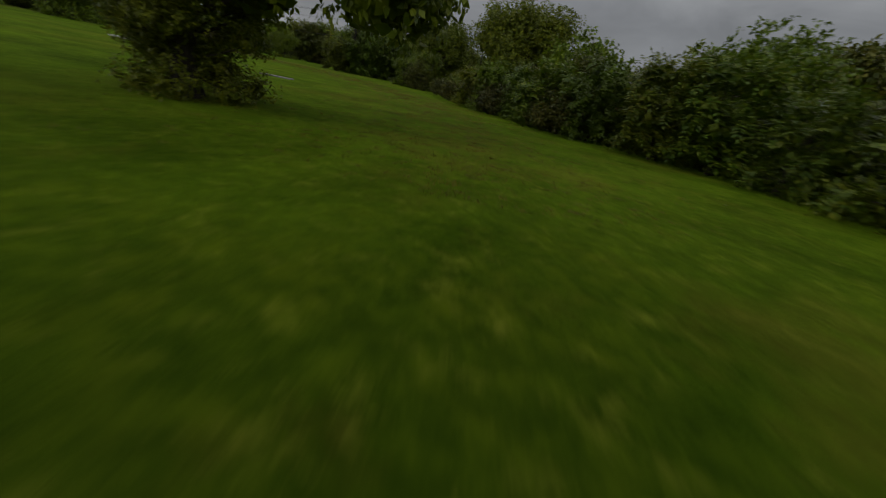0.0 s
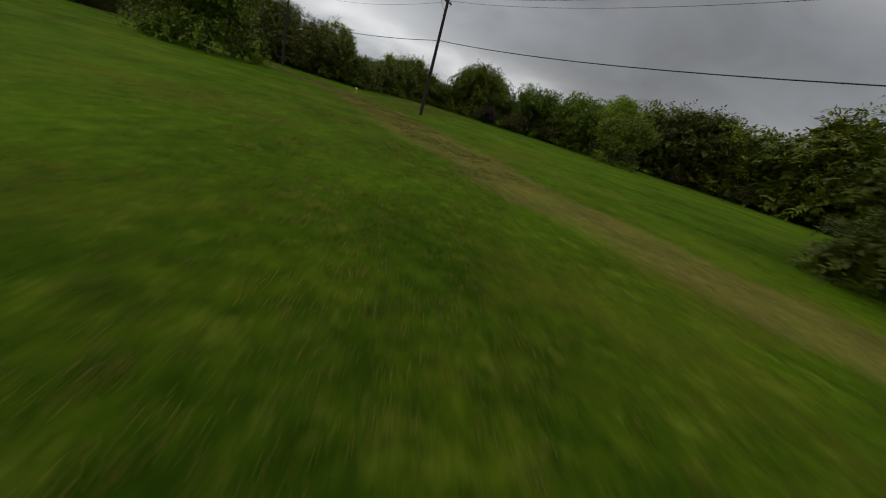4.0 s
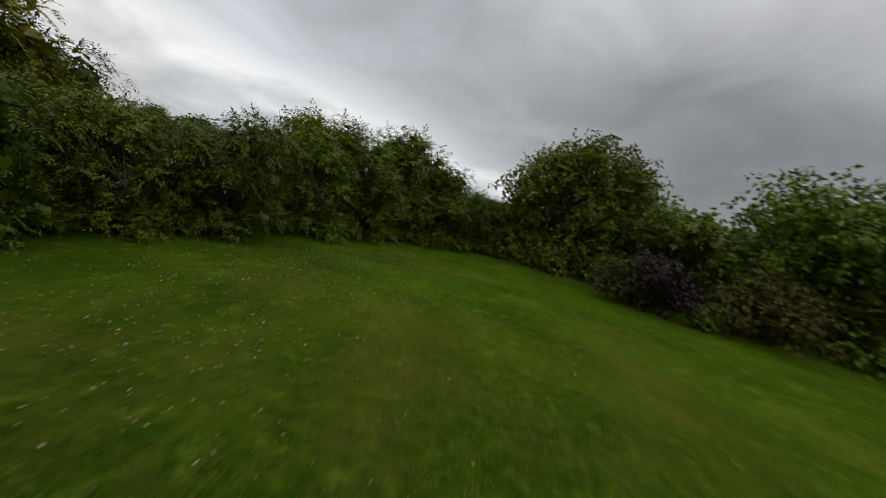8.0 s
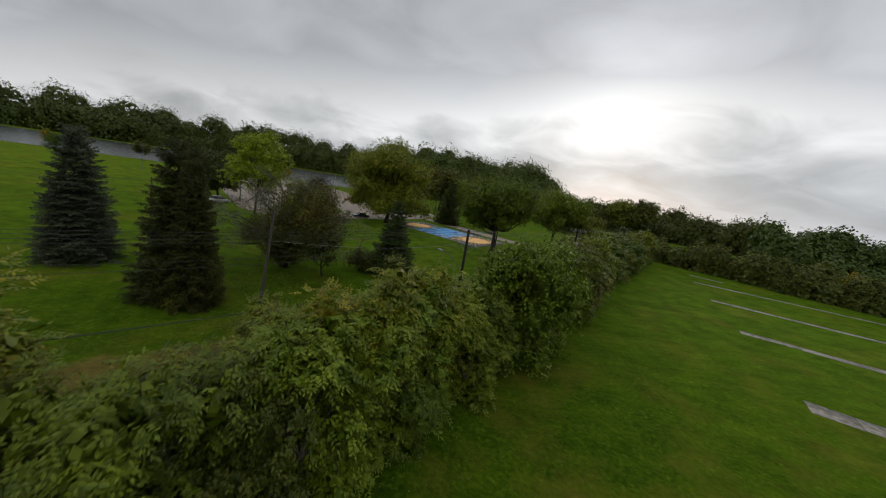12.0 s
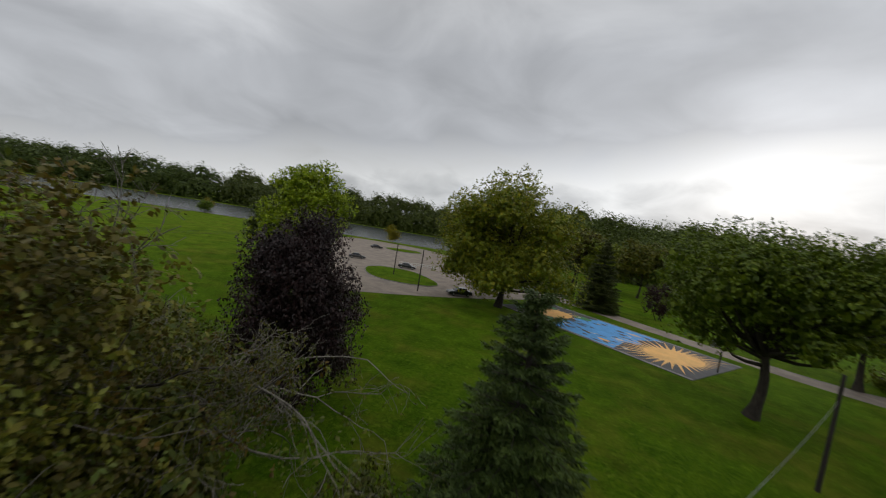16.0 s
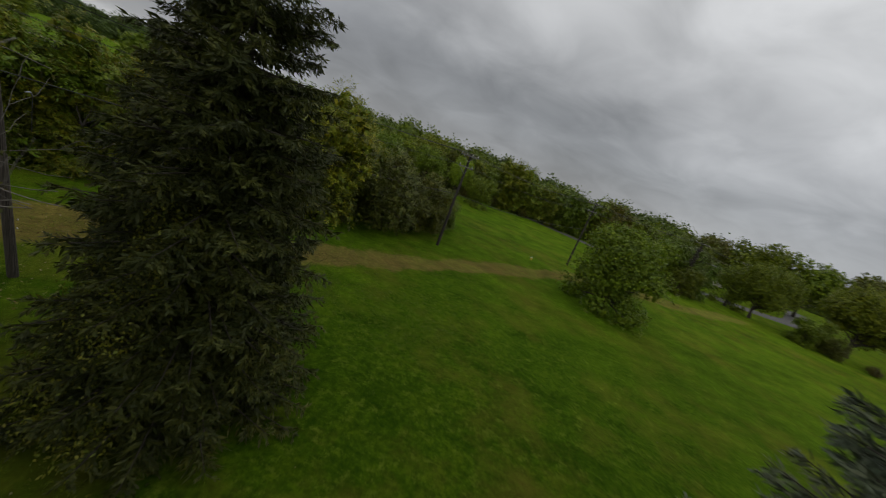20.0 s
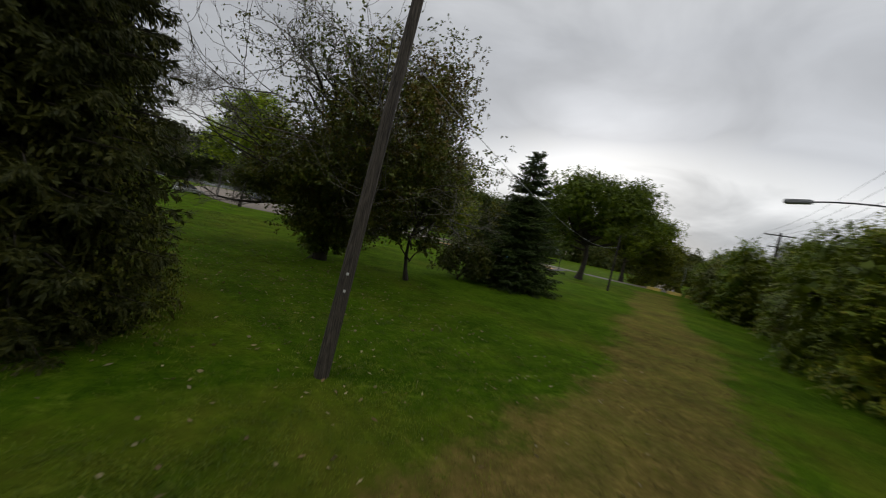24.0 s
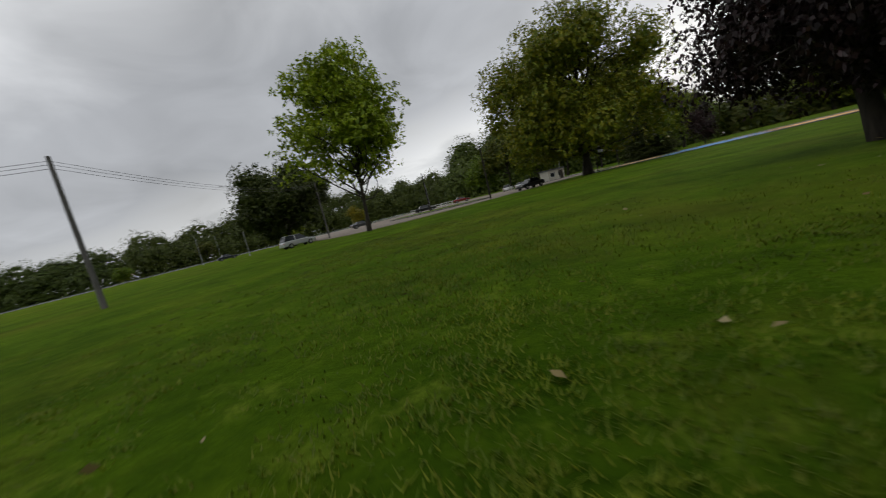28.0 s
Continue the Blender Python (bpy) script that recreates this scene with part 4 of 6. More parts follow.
for bx, by in [(9.5, -60), (6.5, -66), (4.5, -72), (1.5, -78), (-3, -84), (-9, -92), (-18, -97), (-28, -100), (-40, -102)]:
    plant(KIT_BRAMBLE, "bramble", bx, by, "low tangled olive bramble at the hedge foot", "bramble", "brambles at the hedge foot", rng_b.uniform(0.9, 1.3), 1.0, bx)
for bx, by in [(-128, -33.5), (-120, -34.5), (-112.5, -38.8), (-104.5, -44.8), (-98, -50.5)]:
    plant(KIT_BRAMBLE, "bramble", bx, by, "low tangled olive bramble at the hedge foot", "bramble", "brambles at the hedge foot", rng_b.uniform(0.8, 1.05), 1.0, bx)
plant(KIT_BRAMBLE, "bramble", -92.6, -56.6, "low tangled olive bramble at the hedge foot", "bramble", "brambles at the hedge foot", 0.62, 1.0, 2.0)
plant(KIT_ROUND, "hedgerow_tree", 18.6, -58.0, "round green tree at the bend of the hedge", "tree", "trees behind the hedges", 1.12, 1.0, 0.7)
plant(KIT_ROUND, "hedgerow_tree", 23.0, -0.6, "tall round green tree standing in the hedge", "tree", "trees behind the hedges", 0.95, 1.1, 2.2)
for tx, ty, ts in ((-0.6, -31.4, 0.92), (-1.4, -20.6, 1.25), (12.2, -11.2, 0.98), (10.2, -14.0, 0.9), (14.4, -8.2, 0.95)):
    plant(KIT_TURNED, "yellowing_tree", tx, ty, "tall narrow tree with leaves turning yellow", "tree", "yellowing trees", ts, 1.0, tx * 2)
for tx, ty, ts in ((9.8, -15.8, 1.15), (13.4, -9.6, 1.2), (15.8, -6.4, 1.12), (11.4, -12.4, 1.15), (9.0, -40.0, 1.04), (15.0, -43.9, 1.2), (12.2, -42.2, 1.0), (17.4, -47.2, 0.95)):
    plant(SHRUBS[1], "leafy_tree", tx, ty, "bright yellow-green tree with long drooping leaves", "tree", "leafy trees in the hedge", ts, 1.0, ty)
plant(KIT_DARKBUSH, "purple_bush", 7.3, -60.8, "dark purple rounded bush at the hedge foot", "bush", "", 1.15, 1.0, 0.4)
plant(KIT_LOWBUSH, "low_bush", 6.0, -62.6, "low yellow-green bush on the grass edge", "bush", "", 0.7, 1.0, 1.4)
for tx, ty, ts, tk in [(9.2, -69.6, 0.58, 0), (-0.3, -76.4, 0.6, 0), (-14.4, -77.0, 0.46, 0), (9, -83, 0.85, 1), (4, -104, 0.85, 0), (-12, -104, 0.7, 0), (-48, -110, 0.72, 0), (-70, -112, 0.7, 0), (-80.0, -70.8, 0.74, 2), (-98.5, -67.4, 0.92, 2), (-113, -56, 0.8, 1), (-129, -42, 0.5, 0), (-77, -75, 0.55, 0), (24, -62, 0.62, 0), (14, -80, 0.6, 0), (3, -93, 0.78, 0), (-3, -97, 1.1, 1), (-22, -108, 0.6, 0), (-40, -112, 0.62, 0), (-62, -114, 0.62, 0), (-80, -114, 0.6, 0)]:
    plant((KIT_MID, KIT_FAR[0], KIT_BROAD)[tk], "hedgerow_tree", tx, ty, "broad green tree rising behind the hedge", "tree", "trees behind the hedges", ts, 1.0, tx)

plant(KIT_ASHTREE, "hedgerow_tree", -8.3, -78.6, "tall narrow green tree rising out of the hedge", "tree", "trees behind the hedges", 0.58, 1.0, 0.9)

# ---- single trees of the park ----
shade_tree = plant(KIT_LOWBROAD, "shade_tree", -116.5, -14.6, "large dark tree with low hanging branches on the grass", "tree", "", 1.0, 1.0, 0.3)
_, limb_leaves = lobed_tree(38, 6.4, 5.4, 3.3, 20, 5200, 0.26, low=0.1, lobe_size=0.36, droop=0.8, twigs=False)
hang("hanging_foliage", mesh_of("hanging_foliage", limb_leaves[0] + np.array([-4.4, -2.4, -0.9]), limb_leaves[1], M_ASH), shade_tree, "leaves of a long low limb")
plant(KIT_ROUND, "foot_growth", -116.2, -15.0, "dark leafy growth round the foot of the tree", "shrub", "", 0.40, 0.9, 1.3)
plant(KIT_ROUND, "round_tree", -31.6, -27.8, "round green tree with foliage close to the grass", "tree", "", 0.94, 1.0, 0.8)
plant(KIT_BLUE, "blue_spruce", -22.2, 7.0, "dense blue-grey spruce on the lawn", "spruce", "spruces", 0.93, 1.06, 0.0)
plant(KIT_DARK, "dark_spruce", -8.1, 1.3, "dark green spruce with drooping branches", "spruce", "spruces", 1.0, 1.0, 0.5)
plant(KIT_DARK, "dark_spruce", -5.8, -0.1, "slim dark green spruce beside its twin, overgrown", "spruce", "spruces", 0.64, 1.52, 2.1)
def ivy(e, seed, height, radius, n):
    """A climbing plant over a spruce: clumps of broad leaves on its outside."""
    rng = np.random.default_rng(seed)
    f = rng.random(n // 40) ** 1.3
    a = rng.uniform(-2.2, 1.3, n // 40)
    clump = np.c_[np.cos(a), np.sin(a), f]
    q = np.repeat(clump, 40, 0)
    out_ = np.repeat(rng.uniform(0.66, 1.10, n // 40) + np.where(rng.random(n // 40) < 0.10, 0.18, 0.0), 40)
    r = radius * (1 - q[:, 2] * 0.80) * out_ * rng.uniform(0.92, 1.08, len(q))
    at = np.c_[q[:, 0] * r, q[:, 1] * r, 0.3 + q[:, 2] * (height - 0.6)] + rng.normal(size=(len(q), 3)) * [0.21, 0.21, 0.30]
    at[:, 2] = at[:, 2].clip(0.1)
    way, flat_side = laid(rng, np.c_[q[:, :2], np.full(len(q), 0.5)], 0.6, 0.7)
    v, fc = rhombs(at, way, flat_side, rng.uniform(0.07, 0.12, len(q)), rng.uniform(0.045, 0.075, len(q)), 0.12)
    hang("climbing_plant", mesh_of("climbing_plant", v, fc, M_IVY_LITCROWN), e, "broad olive leaves of a climbing plant")


ivy(bpy.data.objects["dark_spruce"], 6, 8.5, 3.4, 26000)
ivy(bpy.data.objects["dark_spruce.001"], 7, 8.0, 3.7, 26000)
plant(KIT_YOUNG, "young_spruce", 9.3, 19.1, "medium green spruce standing alone on the lawn", "spruce", "spruces", 1.0, 1.0, 0.0)
plant(KIT_YOUNG, "young_spruce", 19.6, 88.6, "dark green spruce beside the drive", "spruce", "spruces", 1.4, 1.0, 1.0)
plant(KIT_MAROON, "maroon_maple", -4.1, 24.9, "dark maroon-leaved maple with a dense crown", "maple", "", 0.86, 1.24, 0.0)
plant(KIT_OAK, "turning_tree", 1.8, 68.2, "large broad tree with leaves turning yellow", "tree", "", 1.08, 1.03, 3.14)
plant(KIT_FORKED, "forked_tree", 27.8, 45.1, "broad green tree with a forked trunk", "tree", "", 1.0, 1.0, 1.1)
plant(KIT_ROUND, "drive_tree", 57.5, 68.5, "rounded green tree at the bend of the drive", "tree", "", 1.15, 0.95, 1.3)
plant(KIT_FORKED, "forked_tree", 48.5, 66.5, "green tree beside the end of the drive", "tree", "", 1.0, 1.0, 2.6)
plant(KIT_ASHTREE, "ash_tree", -25.7, 50.5, "upright bright green tree with a slim trunk", "tree", "", 1.05, 0.97, 0.5)
plant(KIT_DARKROUND, "dark_pine", -43.0, 66.0, "dark rounded tree behind the parked car", "tree", "", 1.12, 0.95, 2.5)
plant(KIT_SMALL, "small_tree", 1.4, 13.2, "small thin tree under the large bare-branched tree", "tree", "", 1.0, 1.0, 0.5)
plant(KIT_BRAMBLE, "dark_shrub", 5.2, 18.0, "dark low shrub beside the spruce", "shrub", "", 0.9, 1.3, 0.5)
plant(KIT_DARKBUSH, "dark_shrub", 32.3, 92.6, "dark rounded shrub beside the drive", "shrub", "", 1.7, 1.6, 0.5)
for tx, ty, ts, tk in [(-188, 164, 0.62, 2), (-128, 148, 0.7, 1), (-96, 162, 0.75, 0), (-70, 172, 0.8, 2), (-210, 108, 0.6, 2), (-255, 88, 0.7, 1), (-300, 62, 0.7, 2), (-160, 140, 0.6, 0), (-240, 47, 1.1, 0), (-152, 86, 0.55, 2), (-178, 81, 0.7, 2), (-225, 70, 0.6, 0), (-290, 30, 1.5, 1), (-330, 10, 1.2, 0), (-270, 60, 0.6, 0)]:
    plant(KIT_FAR[tk], "shore_tree", tx, ty, "rounded tree on the lake shore", "tree", "trees on the shore", ts, 0.95, tx)


def open_air(p, top):
    """Room kept open above the old tree's falling north side and at its outer sides."""
    from_y = -2.0 if top > 8.6 else 1.0
    fall = 1.0 - 0.55 * np.clip((p[:, 0] - 2.0) / 2.5, 0, 1)
    north = (p[:, 1] > from_y) & (p[:, 2] > top - fall * np.maximum(p[:, 1] - from_y, 0))
    return north | ((p[:, 0] > 6.8) & (p[:, 2] > 7.8)) | ((p[:, 0] < -5.0) & (p[:, 2] > 8.0))


def lane(p):
    """The open lane under the old tree's south-west side."""
    return (0.65 * (p[:, 0] - 3.3) + 0.76 * (p[:, 1] + 11.3) < 2.6) & (p[:, 2] < 4.0)


def bare_tree():
    """The half-bare old tree: forking limbs, many fine pale twigs, leaves in clumps and along the twigs."""
    rng = np.random.default_rng(77)
    out = []
    e = thing("old_tree", -3.9, 14.7, "large old tree, half bare, with thin olive leaves", "tree")

    def shut(p):
        return open_air(p, 8.4) | (p[:, 2] < 2.3) | lane(p) | (p[:, 0] < -8.0) | ((p[:, 0] < -2.0) & (p[:, 2] < 5.4)) | ((p[:, 1] > 0.4) & (p[:, 2] > 6.2)) | ((p[:, 0] < 0.5) & (p[:, 1] > -3.0) & (p[:, 2] > 6.6))

    out.append((bend((0, 0, 0), (-0.1, -0.3, 3.8), rng, 5, 0.03), np.linspace(0.46, 0.3, 5), 5))
    for q in range(6):
        a = q * 1.047 + 0.4
        bare_paths(rng, (0, -0.2, 2.7 + 0.15 * q), (np.cos(a) * 0.5, np.sin(a) * 0.25 - 0.5, 1.0), rng.uniform(4.4, 5.2), 0.16, 5, out, 0.62, 0.08, 0.24, shut)
    for a in np.linspace(0, 2 * np.pi, 17)[:-1]:
        lean = rng.uniform(0.8, 1.3)
        bare_paths(rng, (0.1 * np.cos(a), 0.1 * np.sin(a), rng.uniform(1.8, 4.6)), (np.cos(a) * lean, np.sin(a) * lean, rng.uniform(0.25, 0.6)), rng.uniform(4.8, 6.2), 0.085, 4, out, 0.6, 0.05, 0.22, shut)
    # long bare limbs to the south-west
    bare = len(out)
    for ex, ey, ez in ((-6.6, -4.9, 6.6), (-5.2, -6.3, 6.2), (-7.0, -3.0, 6.4), (-4.0, -7.0, 7.0), (-6.3, -4.0, 7.4), (-5.8, -5.6, 6.0), (-7.2, -4.2, 6.8), (-5.4, -4.8, 7.6)):
        q = np.array([-0.3 + rng.normal() * 0.1, -0.4, rng.uniform(2.6, 4.2)])
        w = np.array([ex, ey, ez]) - q
        out.append((bend(q, q + w * 0.72, rng, 6, 0.06), np.linspace(0.075, 0.032, 6), 4))
        bare_paths(rng, out[-1][0][-1], w / np.linalg.norm(w), 1.7, 0.026, 4, out, 0.58, 0.06, 0.2, lambda p: lane(p) | (p[:, 2] > 8.8) | (p[:, 0] < -9.0))
    # one long limb drooping low over the west lawn
    q = np.array([(-0.3, -0.2, 3.3), (-1.6, -0.1, 3.25), (-2.9, -0.3, 2.9), (-4.0, -0.7, 2.6), (-4.9, -1.1, 2.5), (-5.6, -1.5, 2.55)])
    out.append((q, np.linspace(0.12, 0.045, 6), 4))
    for root, way, far in ((5, (-0.75, -0.5, 0.05), 1.0), (5, (-0.85, -0.1, 0.15), 0.9), (4, (-0.7, -0.6, -0.1), 1.0), (4, (-0.6, 0.4, 0.25), 0.9), (3, (-0.5, -0.7, 0.25), 0.9), (3, (-0.7, 0.2, -0.3), 0.8), (2, (-0.6, -0.5, -0.3), 0.8), (3, (-0.4, -0.3, 0.7), 1.3), (4, (-0.5, 0.1, 0.7), 1.2), (5, (-0.7, -0.3, 0.5), 1.3), (5, (-0.6, 0.2, 0.7), 1.1), (2, (-0.4, -0.2, 0.8), 1.3)):
        bare_paths(rng, q[root], way, far, 0.030, 3, out, 0.5, -0.05, 0.2, lambda p: (p[:, 2] < 1.8) | (p[:, 0] < -7.7))
    # bare leaders above the crown
    for foot, head in (((0.5, -0.5, 4.2), (2.2, -0.7, 9.0)), ((0.6, -0.7, 4.6), (1.2, -1.6, 8.4))):
        q = bend(foot, head, rng, 6, 0.03)
        out.append((q, np.linspace(0.075, 0.045, 6), 4))
        for way in ((0.25, 0.1, 1.0), (-0.3, -0.4, 1.0), (0.6, 0.1, 0.8)):
            bare_paths(rng, q[-1 - rng.integers(2)], way, 1.7, 0.036, 3, out, 0.6, 0.1, 0.12, lambda p: (p[:, 2] > 13.5) | (p[:, 1] > 1.0) | (p[:, 0] > 3.8))
    # dead sprays standing out of the leaves
    for _ in range(70):
        q = np.array([rng.uniform(-0.5, 6.2), rng.uniform(-3.6, 2.6), rng.uniform(4.2, 7.0)])
        w = np.array([q[0] * 0.22 + rng.normal() * 0.3, q[1] * 0.22 + rng.normal() * 0.3, 0.7])
        bare_paths(rng, q, w / np.linalg.norm(w), rng.uniform(0.9, 1.5), 0.020, 2, out, 0.55, 0.05, 0.2, lambda p: (p[:, 2] > 8.4) | ((p[:, 1] > 1.0) & (p[:, 2] > 8.0)))
    # sprays at the east tips
    east = len(out)
    for ex, ey, ez in ((5.0, 0.4, 6.6), (5.3, -1.0, 7.2), (4.6, 1.2, 6.0), (5.2, -0.2, 5.4)):
        q = np.array([0.3, -0.2, rng.uniform(2.8, 4.4)])
        w = np.array([ex, ey, ez]) - q
        out.append((bend(q, q + w, rng, 6, 0.06), np.linspace(0.08, 0.034, 6), 4))
        bare_paths(rng, out[-1][0][-1], w / np.linalg.norm(w), 1.5, 0.032, 4, out, 0.65, 0.04, 0.22, lambda p: (p[:, 2] > 8.6) | (p[:, 2] < 4.0) | (p[:, 0] > 8.4) | (p[:, 1] > 2.6))
    out_leafy = out[:bare] + out[east:]
    thick = [(p, r) for p, r, d in out if d >= 4 or r[0] > 0.08]
    thin = [(p, r.clip(0.008)) for p, r, d in out if d < 4 and r[0] <= 0.08]
    hang("trunk", mesh_of("old_trunk", *tubes(thick, 7), M_BARK, True), e)
    hang("bare_top", mesh_of("bare_top", *tubes(thin, 3), M_TWIG), e, "pale grey bare twigs")
    ends = np.concatenate([p[2:] for p, r, d in out_leafy if d <= 1])
    ends = ends[ends[:, 0] > -4.5]
    ends = ends[(rng.random(len(ends)) < np.where(ends[:, 0] > -2.5, 0.75, 0.12) * np.where(ends[:, 2] > 9.5, 0.35, 1.0))]
    ends = np.repeat(ends, 2, 0) + rng.normal(size=(len(ends) * 2, 3)) * 0.06
    hang("twig_foliage", mesh_of("twig_foliage", *rhombs(ends, unit(rng, len(ends)) + [0, 0, -0.8], unit(rng, len(ends)), rng.uniform(0.07, 0.14, len(ends)), rng.uniform(0.04, 0.07, len(ends)), 0.15), M_OLIVE), e, "olive leaves along the twigs")
    for nm, mat, seed, hgt, wid, lobes, n, east, south, label in (("inner_crown", M_OLIVE, 20, 10.0, 12.0, 70, 64000, 1.2, 0.8, "dense dark olive leaves"), ("crown", M_OLIVE, 17, 12.4, 17.4, 110, 32000, 2.0, 1.6, "thin olive leaves"), ("turning_crown", M_RUST, 19, 12.8, 16.0, 40, 16000, 2.0, 1.6, "yellow-brown turning leaves")):
        w, (v, f) = lobed_tree(seed, hgt, wid, 2.2, lobes, n, 0.15, low=0.7, fill=0.5, lobe_size=0.23, twigs=False, dense=260 if nm == "inner_crown" else 0)
        quad = v.reshape(-1, 4, 3)
        up = np.clip(quad[:, :1, 2] / 6.0, 0, 1)
        quad[:, :, 0] += east * up
        quad[:, :, 1] -= south * up
        q0 = quad[:, 0]
        bald = (np.sin(q0[:, 0] * 1.1 + q0[:, 2]) + np.sin(q0[:, 1] * 1.3 - q0[:, 2] * 0.7) > 0.9) | ((q0[:, 0] < -2.8) & (q0[:, 2] > 6.0))
        bald &= q0[:, 0] < 2.0
        bald |= (q0[:, 0] < -2.6) & (q0[:, 1] < -1.0) & (q0[:, 2] > 4.6)
        if nm == "inner_crown":
            bald = ((q0[:, 0] < -2.0) & (q0[:, 2] > 7.0)) | ((q0[:, 2] > 5.6) & (rng.random(len(q0)) < 0.78))
        west = (q0[:, 0] < -0.6 + 0.9 * np.sin(q0[:, 2] * 1.7 + q0[:, 1])) & (q0[:, 2] > 6.6)
        bald |= west
        quad = quad[~open_air(q0, 9.2) & ~lane(q0) & (q0[:, 0] > -3.4) & (~bald | (rng.random(len(q0)) < 0.15))]
        hang(nm, mesh_of("old_" + nm, quad.reshape(-1, 3), np.arange(len(quad) * 4).reshape(-1, 4), mat), e, label)
    # upper_crown takes the lighter leaf colour to paint in light shining through its leaves
    for nm, mat, seed, n in (("upper_crown", M_IVY_LITCROWN, 29, 15000), ("yellowed_crown", M_RUST, 30, 12000)):
        w, (v, f) = lobed_tree(seed, 11.9, 9.6, 6.6, 44, n, 0.15, low=0.45, fill=0.5, lobe_size=0.25, twigs=False, dense=0)
        quad = v.reshape(-1, 4, 3) + [3.4, -3.6, 0.0]
        q0 = quad[:, 0]
        quad = quad[(q0[:, 1] < -0.4 - np.clip(q0[:, 2] - 8.5, 0, 3) * 0.5) & (q0[:, 0] > -0.5)]
        hang(nm, mesh_of("old_" + nm, quad.reshape(-1, 3), np.arange(len(quad) * 4).reshape(-1, 4), mat), e, "olive and yellow-brown leaves of the upper crown")
    w, (v, f) = lobed_tree(37, 7.4, 7.0, 3.4, 40, 22000, 0.15, low=0.35, fill=0.5, lobe_size=0.26, twigs=False, dense=0)
    hang("north_skirt", mesh_of("north_skirt", v + np.array([-0.6, 1.4, 0.0]), f, M_OLIVE), e, "dark olive leaves hanging on the shaded side")
    w, (v, f) = lobed_tree(45, 6.0, 6.4, 2.9, 34, 14000, 0.15, low=0.25, fill=0.5, lobe_size=0.25, twigs=False, dense=0)
    quad = (v + np.array([-3.3, 0.6, 0.0])).reshape(-1, 4, 3)
    q0 = quad[:, 0]
    quad = quad[(q0[:, 2] > 2.1 + 0.25 * np.sin(q0[:, 0] * 2.1) * np.sin(q0[:, 1] * 2.7)) & (q0[:, 1] > -1.6) & (q0[:, 0] > -5.6)]
    hang("west_skirt", mesh_of("west_skirt", quad.reshape(-1, 3), np.arange(len(quad) * 4).reshape(-1, 4), M_OLIVE), e, "olive leaves on the low limbs")
    w, (v, f) = lobed_tree(23, 2.2, 3.4, 0.5, 10, 1800, 0.2, low=0.9, twigs=False, lobe_size=0.4)
    hang("sucker_growth", mesh_of("sucker_growth", v, f, M_ASH), e, "green leafy shoots at the trunk's foot")


bare_tree()


# ---- far woods ----
def woods(name, pts, step, depth, seed, height, label, leaf=1.7, per=210, material=None, rise=0.0):
    rng = np.random.default_rng(seed)
    p, n = along(pts, step)
    vs, fs, base = [], [], 0
    for k in range(len(p)):
        for row in range(depth):
            c = p[k] + n[k] * (row * step * 0.9) + rng.normal(size=2) * step * 0.25
            h, w = height * rng.uniform(0.5, 1.25), height * rng.uniform(0.38, 0.56)
            u = unit(rng, per)
            u[:, 2] = np.abs(u[:, 2]) * np.where(rng.random(per) < 0.3, -0.6, 1)
            bump_ = 1 + 0.28 * np.sin(u[:, 0] * 5 + k) * np.cos(u[:, 1] * 6 + row) + rng.normal(size=per) * 0.07
            at = np.array([c[0], c[1], h * 0.55 + row * rise]) + u * bump_[:, None] * [w, w, h * 0.45]
            way, flat_side = laid(rng, u + [0, 0, 0.4], 0.6, 0.8)
            v, f = rhombs(at, way, flat_side, leaf * rng.uniform(0.7, 1.3, per), leaf * rng.uniform(0.6, 1.05, per), 0.1)
            m_ = per // 3
            inner = unit(rng, m_)
            inner[:, 2] = np.abs(inner[:, 2])
            way, flat_side = laid(rng, inner, 0.6, 0.3)
            v3, f3 = rhombs(np.array([c[0], c[1], h * 0.5 + row * rise]) + inner * [w * 0.72, w * 0.72, h * 0.36], way, flat_side, leaf * 2.7, leaf * 2.3, 0.1)
            skirt_a = rng.uniform(0, 6.28, m_)
            round_ = np.c_[np.cos(skirt_a), np.sin(skirt_a), np.zeros(m_)]
            at2 = np.c_[c[0] + round_[:, 0] * w * 0.85, c[1] + round_[:, 1] * w * 0.85, rng.uniform(0.2, h * 0.45 + row * rise, m_)]
            way, flat_side = laid(rng, round_, 0.6, 0.4)
            v2, f2 = rhombs(at2, way, flat_side, leaf * 2.0, leaf * 1.6, 0.1)
            vs += [v, v2, v3]
            fs += [f + base, f2 + base + len(v), f3 + base + len(v) + len(v2)]
            base += len(v) + len(v2) + len(v3)
    return alone(name, mesh_of(name, np.concatenate(vs), np.concatenate(fs), material or M_ASH), label, "woods", "stuff")


woods("far_woods", [(-545, -90), (-545, 40), (-520, 130), (-450, 225), (-360, 305)], 10.0, 3, 91, 25.0, "green wooded far bank of the lake", 1.3, 440, M_HAZEDLEAF, 5.0)
woods("far_woods", [(-352, 312), (-270, 390), (-110, 440), (30, 410), (90, 310)], 10.0, 3, 89, 26.0, "high wooded far bank of the lake", 1.35, 500, M_HAZEDLEAF, 7.0)
woods("far_woods", [(-25, 222), (25, 212), (60, 196), (92, 188)], 7.0, 5, 92, 20.0, "tall green wood on the slope behind the car park", 0.95, 760, M_HAZEDLEAF, 3.6)
woods("far_woods", [(96, 188), (125, 180), (160, 168), (200, 148)], 7.0, 3, 90, 15.0, "green wood beyond the drive", 0.95, 620, M_OLIVE, 1.2)
